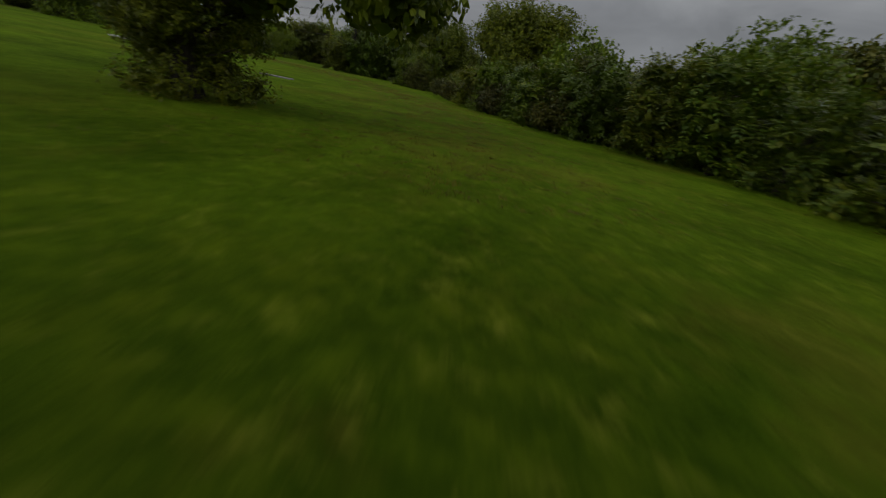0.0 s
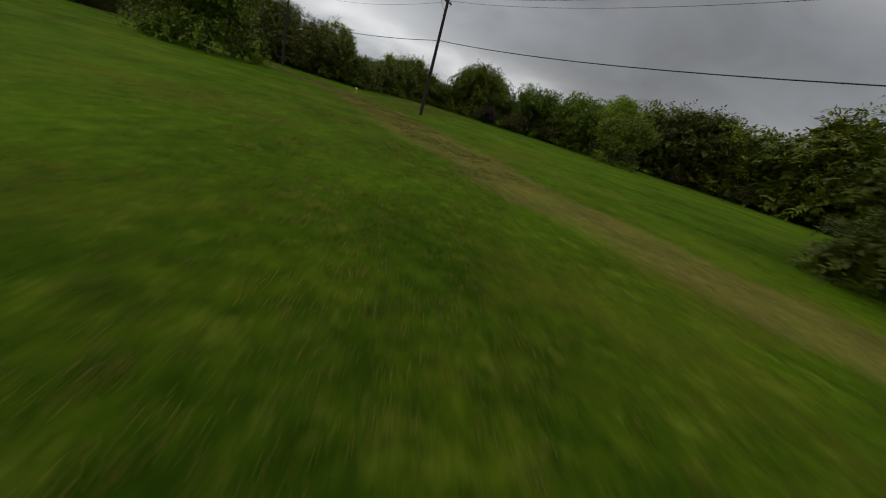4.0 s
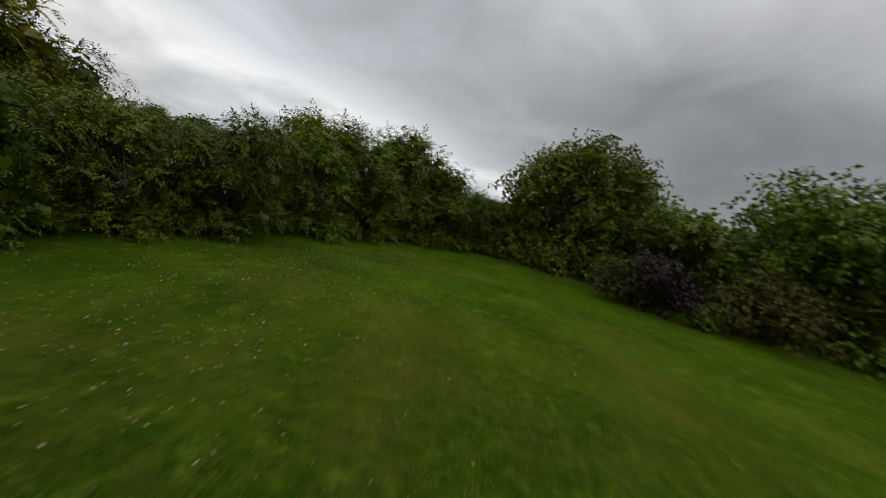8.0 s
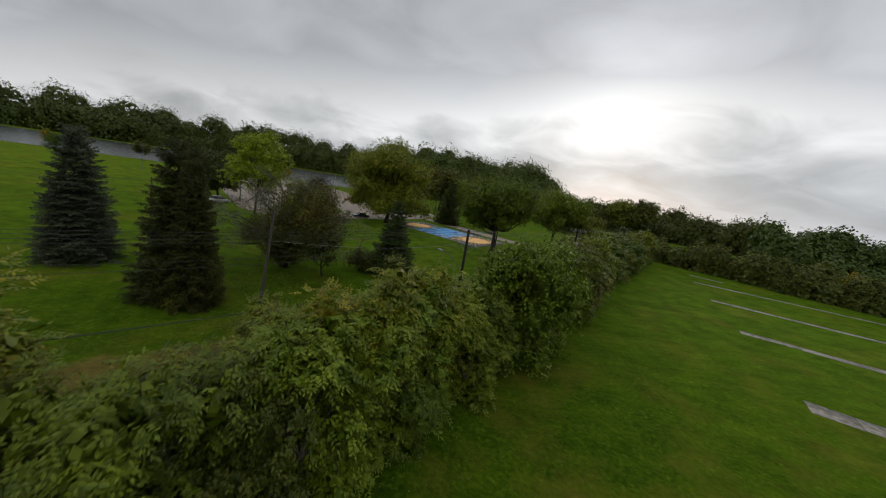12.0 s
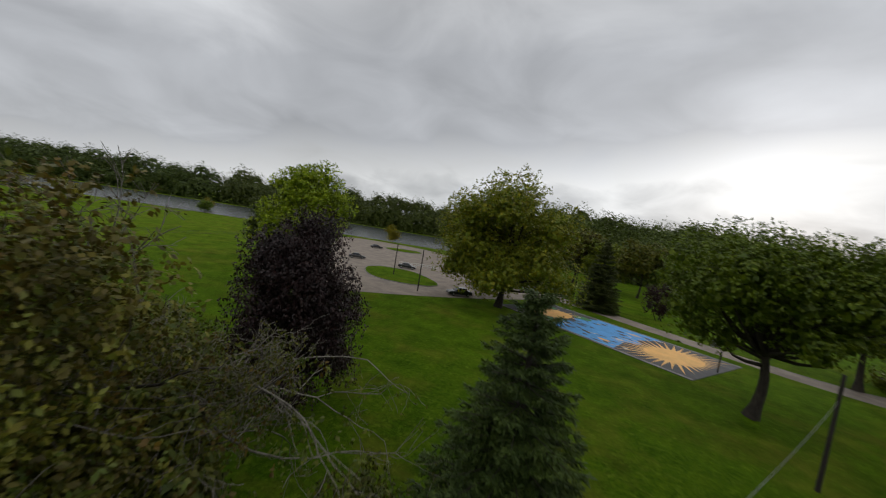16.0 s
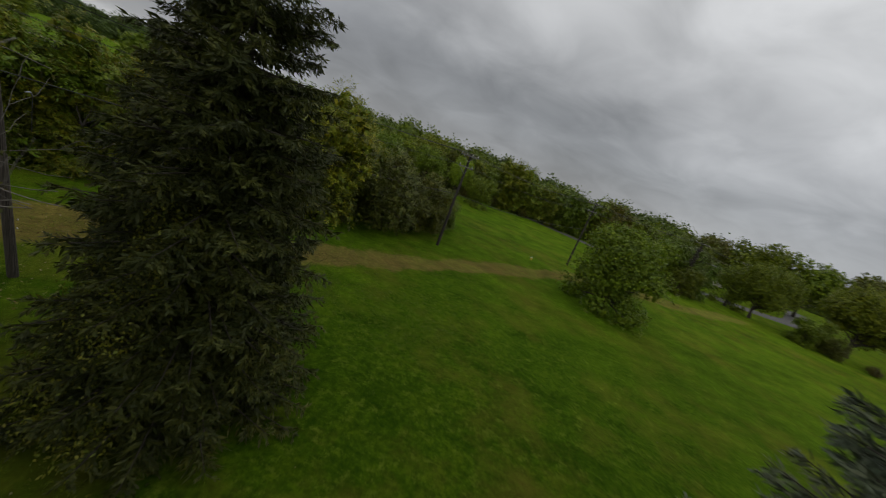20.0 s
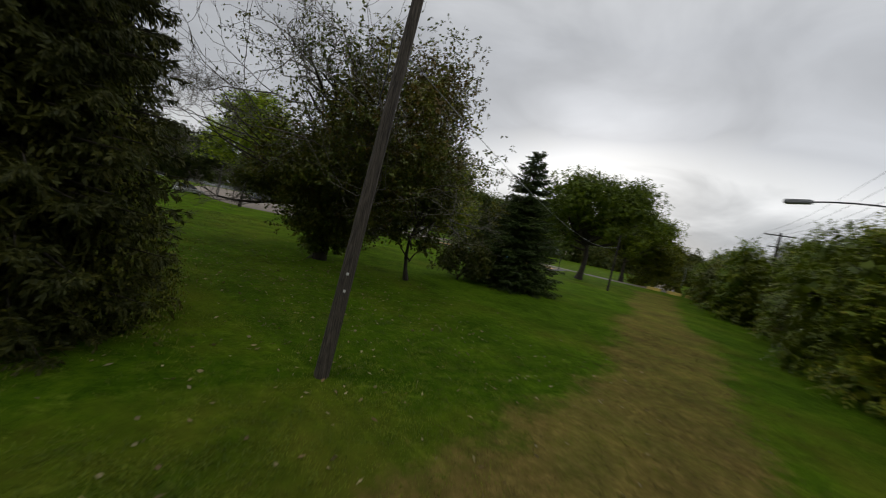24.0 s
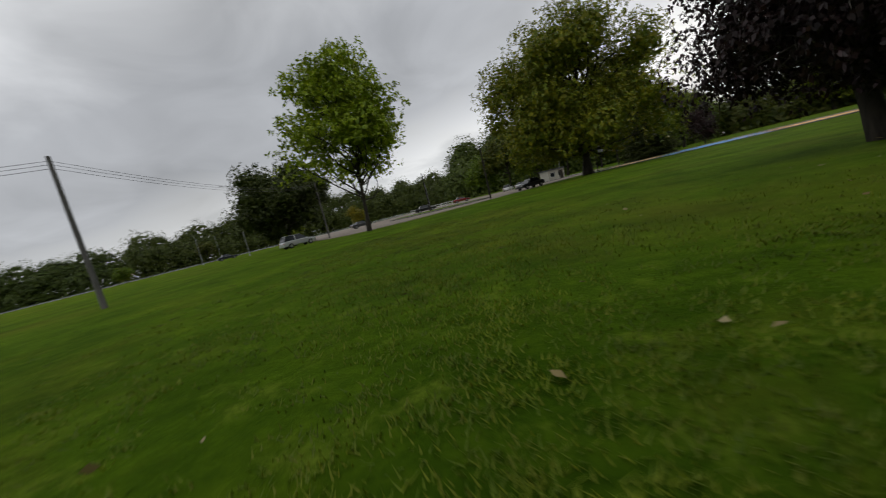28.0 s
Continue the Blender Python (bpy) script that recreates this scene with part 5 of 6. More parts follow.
woods("far_woods", [(84, 80), (95, 70), (104, 60), (114, 50), (122, 42), (127, 30), (129, 18), (128, 8)], 4.0, 2, 93, 7.2, "green hedge trees at the far side of the field", 0.5, 1000, M_OLIVE)
woods("far_woods", [(150, 110), (230, 60), (300, -40), (310, -160), (240, -280)], 9.0, 3, 94, 14.0, "wooded ridge beyond the buildings", 1.15, 420, M_HAZEDLEAF, 2.2)
woods("far_woods", [(240, -280), (100, -330), (-60, -260), (-200, -220), (-330, -160)], 10.0, 2, 95, 19.0, "distant trees beyond the street", 1.9, 200, M_HAZEDLEAF)
woods("far_woods", [(-144, -26), (-167, -28), (-195, -20), (-230, -8), (-262, 12)], 6.5, 2, 96, 19.0, "trees along the edge of the large field", 0.8, 620)
woods("far_woods", [(-150, -62), (-240, -70), (-420, -60), (-700, -120)], 9.0, 2, 97, 20.0, "distant trees beyond the field", 1.7, 220, M_HAZEDLEAF)
woods("far_woods", [(60, -120), (20, -130), (-8, -140), (-60, -146), (-110, -156)], 6.5, 2, 98, 14.0, "trees beyond the street", 0.9, 460)
woods("far_woods", [(28, -75), (45, -85), (70, -100), (110, -110)], 6.0, 2, 99, 9.0, "trees at the south end of the large lawn", 0.95, 320)
FAR_NORTH = [(-10, 158, 1.3, 0), (-2, 150, 1.45, 1), (8, 146, 1.4, 0), (17, 142, 1.5, 1), (27, 138, 1.4, 0), (36, 132, 1.35, 1), (46, 126, 1.3, 0)]
FAR_SIDES = [(-134, -122, 1.8, 0), (-146, -112, 1.7, 1), (-120, -128, 1.8, 0), (-108, -136, 1.3, 1), (-158, -100, 1.35, 0), (-176, -58, 1.8, 1), (-184, -45, 1.7, 0), (-182, -27, 1.8, 0), (-190, -14, 1.3, 1), (-168, -1, 0.95, 0), (-172, -76, 1.4, 0), (125, 171, 1.75, 0), (131, 165, 1.6, 1), (188, 2, 0.6, 0), (168, -17, 0.75, 1), (172, -24, 0.8, 0), (160, -32, 0.62, 1), (158, -44, 0.8, 0), (150, -56, 0.8, 1), (140, -66, 0.75, 0), (126, -84, 0.8, 0), (132, 62, 0.62, 2), (139, 50, 0.55, 2), (126, 74, 0.5, 2)]
for tx, ty, ts, tk in FAR_NORTH + FAR_SIDES:
    plant(KIT_FAR[tk], "distant_tree", tx, ty, "tall green tree far beyond the field", "tree", "distant trees", ts, 1.0, tx)


# ---- poles and wires ----
def pole_thing(x, y, height, label, r0=0.16, r1=0.11, material=M_POLE, group="utility poles", lean=(0, 0)):
    e = thing("utility_pole", x, y, label, "pole", group)
    bm = bmesh.new()
    z = np.linspace(-0.3, height, 9)
    pts = np.c_[lean[0] * z / height, lean[1] * z / height, z]
    part("shaft", tube_bm(bm, pts, np.linspace(r0, r1, 9), 12), material, e)
    return e


def crossarm(e, z, turn, length=2.5, pins=(-1.15, -0.4, 0.4, 1.15)):
    m = Matrix.Translation((0, 0, z)) @ Matrix.Rotation(turn, 4, "Z")
    arm = part("crossarm", box(bmesh.new(), -length / 2, length / 2, -0.19, -0.09, -0.06, 0.06, 0.012), M_GREYPOLE, e, "", m)
    for px in pins:
        bm = bmesh.new()
        tube_bm(bm, [(px, -0.14, 0.06), (px, -0.14, 0.12), (px, -0.14, 0.16), (px, -0.14, 0.22), (px, -0.14, 0.25)], [0.015, 0.05, 0.035, 0.05, 0.02], 8)
        part("insulator", bm, M_PORCELAIN, arm, "pale porcelain insulator")
    for sgn in (-1, 1):
        bm = bmesh.new()
        tube_bm(bm, [(sgn * 0.75, -0.2, -0.05), (0.0, -0.15, -0.7)], [0.018, 0.018], 6)
        part("brace", bm, M_STEEL, arm)
    return arm


LINE_TURN = math.atan2(24, 19) + math.pi / 2
POLES = {"d": (-82.2, -82), "c": (-60.4, -66), "a": (-31.9, -47.1), "b": (-12.3, -27.6), "g": (17.4, 1.0), "h": (37.5, 25.5), "k": (64, 59)}
HEIGHTS = {"d": 10.9, "c": 11.3, "a": 10.7, "b": 10.4, "g": 10.3, "h": 10.0, "k": 10.0}
made_poles = {}
for key, (px, py) in POLES.items():
    what = {"c": "utility pole wrapped in dead vines", "h": "utility pole with a transformer in the hedge", "g": "utility pole with crossarms and a street lamp"}.get(key, "dark wooden utility pole with crossarms")
    e = pole_thing(px, py, HEIGHTS[key], what)
    made_poles[key] = e
    crossarm(e, HEIGHTS[key] - 0.25, LINE_TURN)
    crossarm(e, HEIGHTS[key] - 1.45, LINE_TURN, 2.1 if key in "bg" else 1.5, (-0.9, 0.9) if key in "bg" else (-0.6, 0.6))


def wire(a, b, sag, r=0.010, material=M_WIRE, label="thin dark overhead wire", group="overhead wires"):
    t = np.linspace(0, 1, 15)[:, None]
    a, b = np.asarray(a, float), np.asarray(b, float)
    p = a + (b - a) * t
    p[:, 2] -= sag * 4 * (t * (1 - t))[:, 0]
    return alone("overhead_wire", mesh_of("overhead_wire", *tubes([(p, np.full(15, r))], 4), material), label, "wire", "", group)


order = ["d", "c", "a", "b", "g", "h", "k"]
cx, cy = math.cos(LINE_TURN), math.sin(LINE_TURN)
for p, q in zip(order, order[1:]):
    (x0, y0), (x1, y1) = POLES[p], POLES[q]
    for off in (-1.15, -0.4, 0.4, 1.15):
        wire((x0 + cx * off, y0 + cy * off, HEIGHTS[p]), (x1 + cx * off, y1 + cy * off, HEIGHTS[q]), 0.7)
    for off in (-0.6, 0.6):
        wire((x0 + cx * off, y0 + cy * off, HEIGHTS[p] - 1.25), (x1 + cx * off, y1 + cy * off, HEIGHTS[q] - 1.25), 0.8)
    wire((x0, y0, HEIGHTS[p] - 4.4), (x1, y1, HEIGHTS[q] - 4.4), 0.6, 0.026, label="thick dark cable between the poles")


def street_lamp_arm(e, base, tip, label="grey street lamp head"):
    b, t = np.array(base, float), np.array(tip, float)
    u = np.linspace(0, 1, 9)[:, None]
    p = b + (t - b) * u
    p[:, 2] += 0.45 * np.sin(np.pi * u[:, 0] * 0.75)
    arm = part("lamp_arm", tube_bm(bmesh.new(), p, np.full(9, 0.03), 8), M_WIRE, e, "thin dark lamp arm")
    w = (t - b) / np.linalg.norm(t - b)
    turn = math.atan2(w[1], w[0])
    bm = bmesh.new()
    box(bm, -0.15, 0.65, -0.16, 0.16, -0.08, 0.09, 0.05)
    for v in bm.verts:
        k = 1 - 0.45 * max(0.0, (0.25 - v.co.x)) / 0.4
        v.co.y *= k
    m = Matrix.Translation(p[-1]) @ Matrix.Rotation(turn, 4, "Z")
    head = part("lamp_head", bm, M_STEEL, arm, label, m)
    return head


street_lamp_arm(made_poles["g"], (0, 0, 6.4), (-1.9, 4.2, 6.9))
street_lamp_arm(made_poles["c"], (0, 0, 7.2), (-1.6, 3.5, 7.6))
bm = bmesh.new()
tube_bm(bm, [(0.32, -0.1, 7.0), (0.32, -0.1, 7.05), (0.32, -0.1, 7.85), (0.32, -0.1, 7.95)], [0.15, 0.2, 0.2, 0.12], 14)
part("transformer", bm, M_PORCELAIN, made_poles["h"], "pale grey cylindrical transformer")
# dead vine on the street pole
rng_v = np.random.default_rng(5)
n_v = 1500
za = rng_v.uniform(0.3, 10.6, n_v)
aa = rng_v.uniform(0, 6.28, n_v)
rr = 0.15 + 0.55 * np.exp(-((za - 7.2) ** 2) / 4.5) * rng_v.random(n_v) + 0.5 * np.exp(-(za**2) / 8) * rng_v.random(n_v)
vv, ff = rhombs(np.c_[np.cos(aa) * rr, np.sin(aa) * rr, za], unit(rng_v, n_v) + [0, 0, -0.6], unit(rng_v, n_v), 0.28, 0.12, 0.1)
hang("vine", mesh_of("vine", vv, ff, M_BARK), made_poles["c"], "dry brown vine")

pole_e = pole_thing(0, 0, 9.4, "leaning weathered wooden pole on the lawn", 0.15, 0.11, M_OLDPOLE, lean=(0.42, 0.66))
for hz_ in (1.78, 2.12):
    part("tag", box(bmesh.new(), 0.12, 0.165, -0.165, -0.135, hz_, hz_ + 0.05, 0.004), M_WHITE, pole_e, "small pale metal tag")
bm = bmesh.new()
tube_bm(bm, [(0.1, -0.14, 6.6), (0.14, -0.30, 6.6), (0.14, -0.36, 6.5)], [0.03, 0.03, 0.02], 8)
part("bracket", bm, M_STEEL, pole_e)
bm = bmesh.new()
tube_bm(bm, [(0.14, -0.36, 6.5), (0.18, -0.40, 5.9), (0.12, -0.38, 5.3)], [0.012, 0.012, 0.012], 5)
part("cable_end", bm, M_WIRE, pole_e)
pole_thing(26.6, 34.7, 7.2, "plain wooden pole on the lawn beside the path", 0.13, 0.09)
wire((0.30, 0.47, 6.7), (26.6, 34.7, 5.6), 1.35, 0.011, M_PALEWIRE, "pale slack wire between two poles")
pole_w = pole_thing(97.8, -20.3, 8.7, "dark wooden pole with a small box beside the disused road", 0.17, 0.12)
part("meter_box", box(bmesh.new(), -0.26, 0.26, -0.34, -0.12, 2.3, 3.1, 0.02), M_WIRE, pole_w, "dark metal box")
pole_thing(-32.0, 29.3, 7.15, "slim grey pole in the open field", 0.13, 0.085, M_GREYPOLE)
pole_thing(-54.6, 2.8, 8.0, "slim dark pole in the open field", 0.13, 0.085)
pole_thing(-36.5, 64.5, 8.2, "slim grey pole beside the car park", 0.13, 0.085, M_GREYPOLE)
for z_ in (0.0, -0.16, -0.34):
    wire((-54.6, 2.8, 7.8 + z_), (-32.0, 29.3, 6.95 + z_), 1.1, 0.010)
    wire((-32.0, 29.3, 6.95 + z_), (-36.5, 64.5, 8.0 + z_), 0.9, 0.010)
for lx, ly, lh, lab in [(-12.4, 66.2, 7.5, "dark wooden pole beside the car park"), (-23, 78, 7.0, "dark wooden pole on the grass island"), (15, 92, 8.5, "wooden pole beside the drive")]:
    pole_thing(lx, ly, lh, lab, 0.12, 0.09)


def street_lamp(x, y, h, turn, label="tall grey street lamp beside the car park"):
    e = thing("street_lamp", x, y, label, "lamp", "street lamps", 0, turn)
    part("post", tube_bm(bmesh.new(), [(0, 0, 0), (0, 0, 0.3), (0, 0, h * 0.6), (0, 0, h)], [0.16, 0.09, 0.075, 0.06], 10), M_STEEL, e)
    street_lamp_arm(e, (0, 0, h - 0.2), (2.2, 0, h + 0.2))
    return e


for lx, ly, lh, la in [(-60, 79, 8.5, 2.4), (-96, 108, 8.5, 2.4), (-107, 129, 8.7, 0.6), (-30, 128, 8.5, 3.0), (8, 112, 8.5, 4.0), (70, 84, 8.0, 2.4), (108, 120, 8.5, 2.4), (140, -8, 8.5, 3.1)]:
    street_lamp(lx, ly, lh, la)


# ---- hydrant ----
def hydrant(x, y):
    e = thing("fire_hydrant", x, y, "small yellow fire hydrant with a pale cap on the grass", "hydrant", scale=(0.85, 0.85, 0.62))
    part("barrel", tube_bm(bmesh.new(), [(0, 0, -0.05), (0, 0, 0.0), (0, 0, 0.05), (0, 0, 0.07), (0, 0, 0.5), (0, 0, 0.54)], [0.17, 0.17, 0.17, 0.12, 0.115, 0.16], 14), M_HYDRANT, e)
    part("bonnet", tube_bm(bmesh.new(), [(0, 0, 0.54), (0, 0, 0.58), (0, 0, 0.68), (0, 0, 0.74), (0, 0, 0.78)], [0.16, 0.15, 0.11, 0.05, 0.03], 14), M_WHITE, e, "pale domed bonnet")
    for w in ((1, 0), (-1, 0), (0, -1)):
        part("outlet", tube_bm(bmesh.new(), [(w[0] * 0.1, w[1] * 0.1, 0.4), (w[0] * 0.2, w[1] * 0.2, 0.4)], [0.06, 0.07], 10), M_HYDRANT, e)


hydrant(-24.8, -39.8)


# ---- painted court ----
def court():
    e = thing("painted_court", 18.5, 67.95, "basketball court painted with orange suns on blue", "court", "", 0.0, -0.665)
    hl, hw = 15.4, 6.35

    def shape(name, pts, material, z, label=""):
        return hang(name, flat_shape(name, [(x, y * 1.26) for x, y in pts], material, z, 0.004), e, label)

    hang("slab", flat_shape("slab", [(-hl, -hw * 1.26), (hl, -hw * 1.26), (hl, hw * 1.26), (-hl, hw * 1.26)], M_COURTGREY, 0.045, 0.05), e, "charcoal asphalt slab")
    for nm, a, b, c, d in (("edge_line", -hl + 0.1, hl - 0.1, -hw + 0.1, -hw + 0.5), ("edge_line", -hl + 0.1, hl - 0.1, hw - 0.5, hw - 0.1)):
        shape(nm, [(a, c), (b, c), (b, d), (a, d)], M_CONCRETE, 0.049, "pale grey painted edge")
    shape("blue_field", [(-4.5, -hw + 0.6), (6.0, -hw + 0.6), (4.6, -1.5), (6.2, 0), (4.4, 1.6), (5.5, hw - 0.6), (-5.5, hw - 0.6), (-6.5, 1.5), (-4.8, 0), (-6.3, -1.8)], M_COURTBLUE, 0.049, "bright blue painted field")
    rng = np.random.default_rng(3)
    for cx_, r, rays, span in ((10.2, 3.4, 34, 7.0), (-9.8, 3.2, 18, 3.9)):
        a = np.arange(40) * 2 * np.pi / 40
        shape("sun_disc", [(cx_ + np.cos(q) * r, np.sin(q) * r * 0.95) for q in a], M_COURTSUN, 0.055, "orange painted sun")
        for k in range(rays):
            q = k * 2 * np.pi / rays
            l = min(span * rng.uniform(0.85, 1.4), (hw - 0.55) / (abs(math.sin(q)) + 1e-3), (hl - 0.9 - abs(cx_)) / (abs(math.cos(q)) + 1e-3) if math.cos(q) * cx_ > 0 else 7.5)
            if l > r + 0.2:
                shape("sun_ray", [(cx_ + np.cos(q - 0.075) * r * 0.9, np.sin(q - 0.075) * r * 0.88), (cx_ + np.cos(q) * l, np.sin(q) * l), (cx_ + np.cos(q + 0.075) * r * 0.9, np.sin(q + 0.075) * r * 0.88)], M_COURTSUN, 0.0585)
    for k in range(110):
        x0, y0, q = rng.uniform(-7.0, 14.0), rng.uniform(-hw + 0.9, hw - 0.9), rng.uniform(-0.5, 0.5)
        if abs(x0) < 1.5 and abs(y0) < 2.5:
            continue
        l, w = rng.uniform(0.8, 2.2), rng.uniform(0.14, 0.34)
        if math.hypot(x0 - 10.2, y0) < 4.4:
            continue
        pts = [(-l / 2, 0), (0, -w), (l / 2, 0), (0, w)]
        shape("petal", [(x0 + p * math.cos(q) - s * math.sin(q), y0 + p * math.sin(q) + s * math.cos(q)) for p, s in pts], (M_COURTGREY, M_CREAM)[k % 4 == 0], 0.0535 + 0.00004 * k)
    for x0, y0, rx, ry in ((-6.6, -3.4, 2.0, 0.9), (-6.4, 3.3, 1.7, 1.0), (-13.4, 3.2, 1.3, 0.8), (-13.4, -3.2, 1.3, 0.8)):
        shape("green_patch", [(x0 + rx * math.cos(q), y0 + ry * math.sin(q)) for q in np.arange(14) * 0.449], M_COURTGREEN, 0.052, "green painted patch")
    for x0, y0, rx, ry in ((3.2, -3.9, 0.9, 0.35), (2.6, 3.8, 0.9, 0.35)):
        shape("orange_patch", [(x0 + rx * math.cos(q), y0 + ry * math.sin(q)) for q in np.arange(14) * 0.449], M_COURTSUN, 0.0575, "orange painted patch")
    return e


court()


def hoop(x, y, turn, label):
    e = thing("basketball_hoop", x, y, label, "hoop", "basketball hoops", 0.0, turn)
    part("post", tube_bm(bmesh.new(), [(0, 0, 0), (0, 0, 2.6), (0.25, 0, 3.05), (0.9, 0, 3.2)], [0.08, 0.08, 0.07, 0.06], 10), M_WIRE, e, "dark steel post")
    board = part("backboard", box(bmesh.new(), 0.92, 0.97, -0.9, 0.9, 2.9, 4.0, 0.015), M_STEEL, e, "grey backboard")
    a = np.linspace(0, 2 * np.pi, 17)
    part("rim", tube_bm(bmesh.new(), np.c_[1.25 + 0.23 * np.cos(a), 0.23 * np.sin(a), np.full(17, 3.05)], np.full(17, 0.012), 6), M_BRICK, board, "rusty orange rim")


hoop(30.3, 58.4, 2.41, "dark basketball hoop at the end of the court")
hoop(6.2, 77.6, -0.73, "dark basketball hoop at the far end of the court")
for bx, by, bt in ((51.2, 59.4, -0.75), (53.8, 57.1, -0.75), (56.2, 55.1, -0.7)):
    e = thing("barrier_block", bx, by, "yellow painted concrete barrier block at the drive's end", "barrier", "barrier blocks", 0, bt)
    bm = box(bmesh.new(), -1.2, 1.2, -0.25, 0.25, 0, 0.6, 0.05)
    for v in bm.verts:
        v.co.y *= 1.25 - 0.5 * v.co.z / 0.6
    part("block", bm, M_YELLOWPAINT, e)


# ---- concrete strips in the east field: slabs with joints ----
def strip(x0, y0, x1, y1, width, label, material=M_SLAB):
    e = thing("concrete_strip", x0, y0, label, "slab", "old concrete strips", 0, math.atan2(y1 - y0, x1 - x0))
    ln = math.hypot(x1 - x0, y1 - y0)
    rng = np.random.default_rng(int(x0))
    n = int(ln / 3.2)
    for k in range(n):
        a, b = k * ln / n + rng.uniform(0.02, 0.10), (k + 1) * ln / n - rng.uniform(0.02, 0.10)
        bm = box(bmesh.new(), a, b, -width / 2 + rng.uniform(-0.1, 0.15), width / 2 - rng.uniform(-0.1, 0.15), -0.05, 0.03 + rng.uniform(0, 0.015), 0.01)
        part("slab", bm, material, e)


strip(49.3, -2.8, 100.5, -38.6, 2.5, "cracked pale concrete strip sunk in the grass")
strip(60.0, 16.2, 106, -13.5, 1.7, "narrow pale concrete strip in the grass")
strip(69.8, 33.8, 118, 5.5, 1.5, "narrow pale concrete strip in the grass")
strip(79.0, 50.8, 122, 29, 1.1, "narrow pale concrete strip in the grass")
strip(85, 60.5, 91, 56, 0.9, "short pale concrete strip in the grass")
strip(27.6, -37.4, 32.0, -30.4, 2.1, "short dark cracked slab in the grass", M_DARKASPHALT)
for lane_x in (-3.6, 0.0, 3.6):
    strip(128.5 + lane_x, 20.0 - lane_x * 0.4, 106.5 + lane_x * 0.75, -27.0 - lane_x * 0.3, 3.2, "row of old pale concrete slabs of a disused road")
strip(105.5, -28.5, 101.4, -39.0, 3.0, "row of old pale concrete slabs of a disused road")
e = thing("stone_slab", -103.4, -24.6, "pale flat concrete slab lying in the grass", "slab", "", 0, 0.5)
part("slab", box(bmesh.new(), -1.1, 1.1, -0.3, 0.3, -0.03, 0.07, 0.02), M_CONCRETE, e)
e = thing("white_board", -80.1, -22.4, "white board lying in the grass", "board", "", 0, 0.4)
part("board", box(bmesh.new(), -1.6, 1.6, -0.35, 0.35, 0.0, 0.12, 0.02), M_WHITE, e)
e = thing("broken_branch", -3.6, 15.7, "broken pale branch leaning against the trunk", "branch")
part("limb", tube_bm(bmesh.new(), [(-0.9, -1.4, 0.0), (-0.3, -0.5, 0.6), (0.5, 0.3, 1.5)], [0.05, 0.045, 0.03], 7), M_TWIG, e)


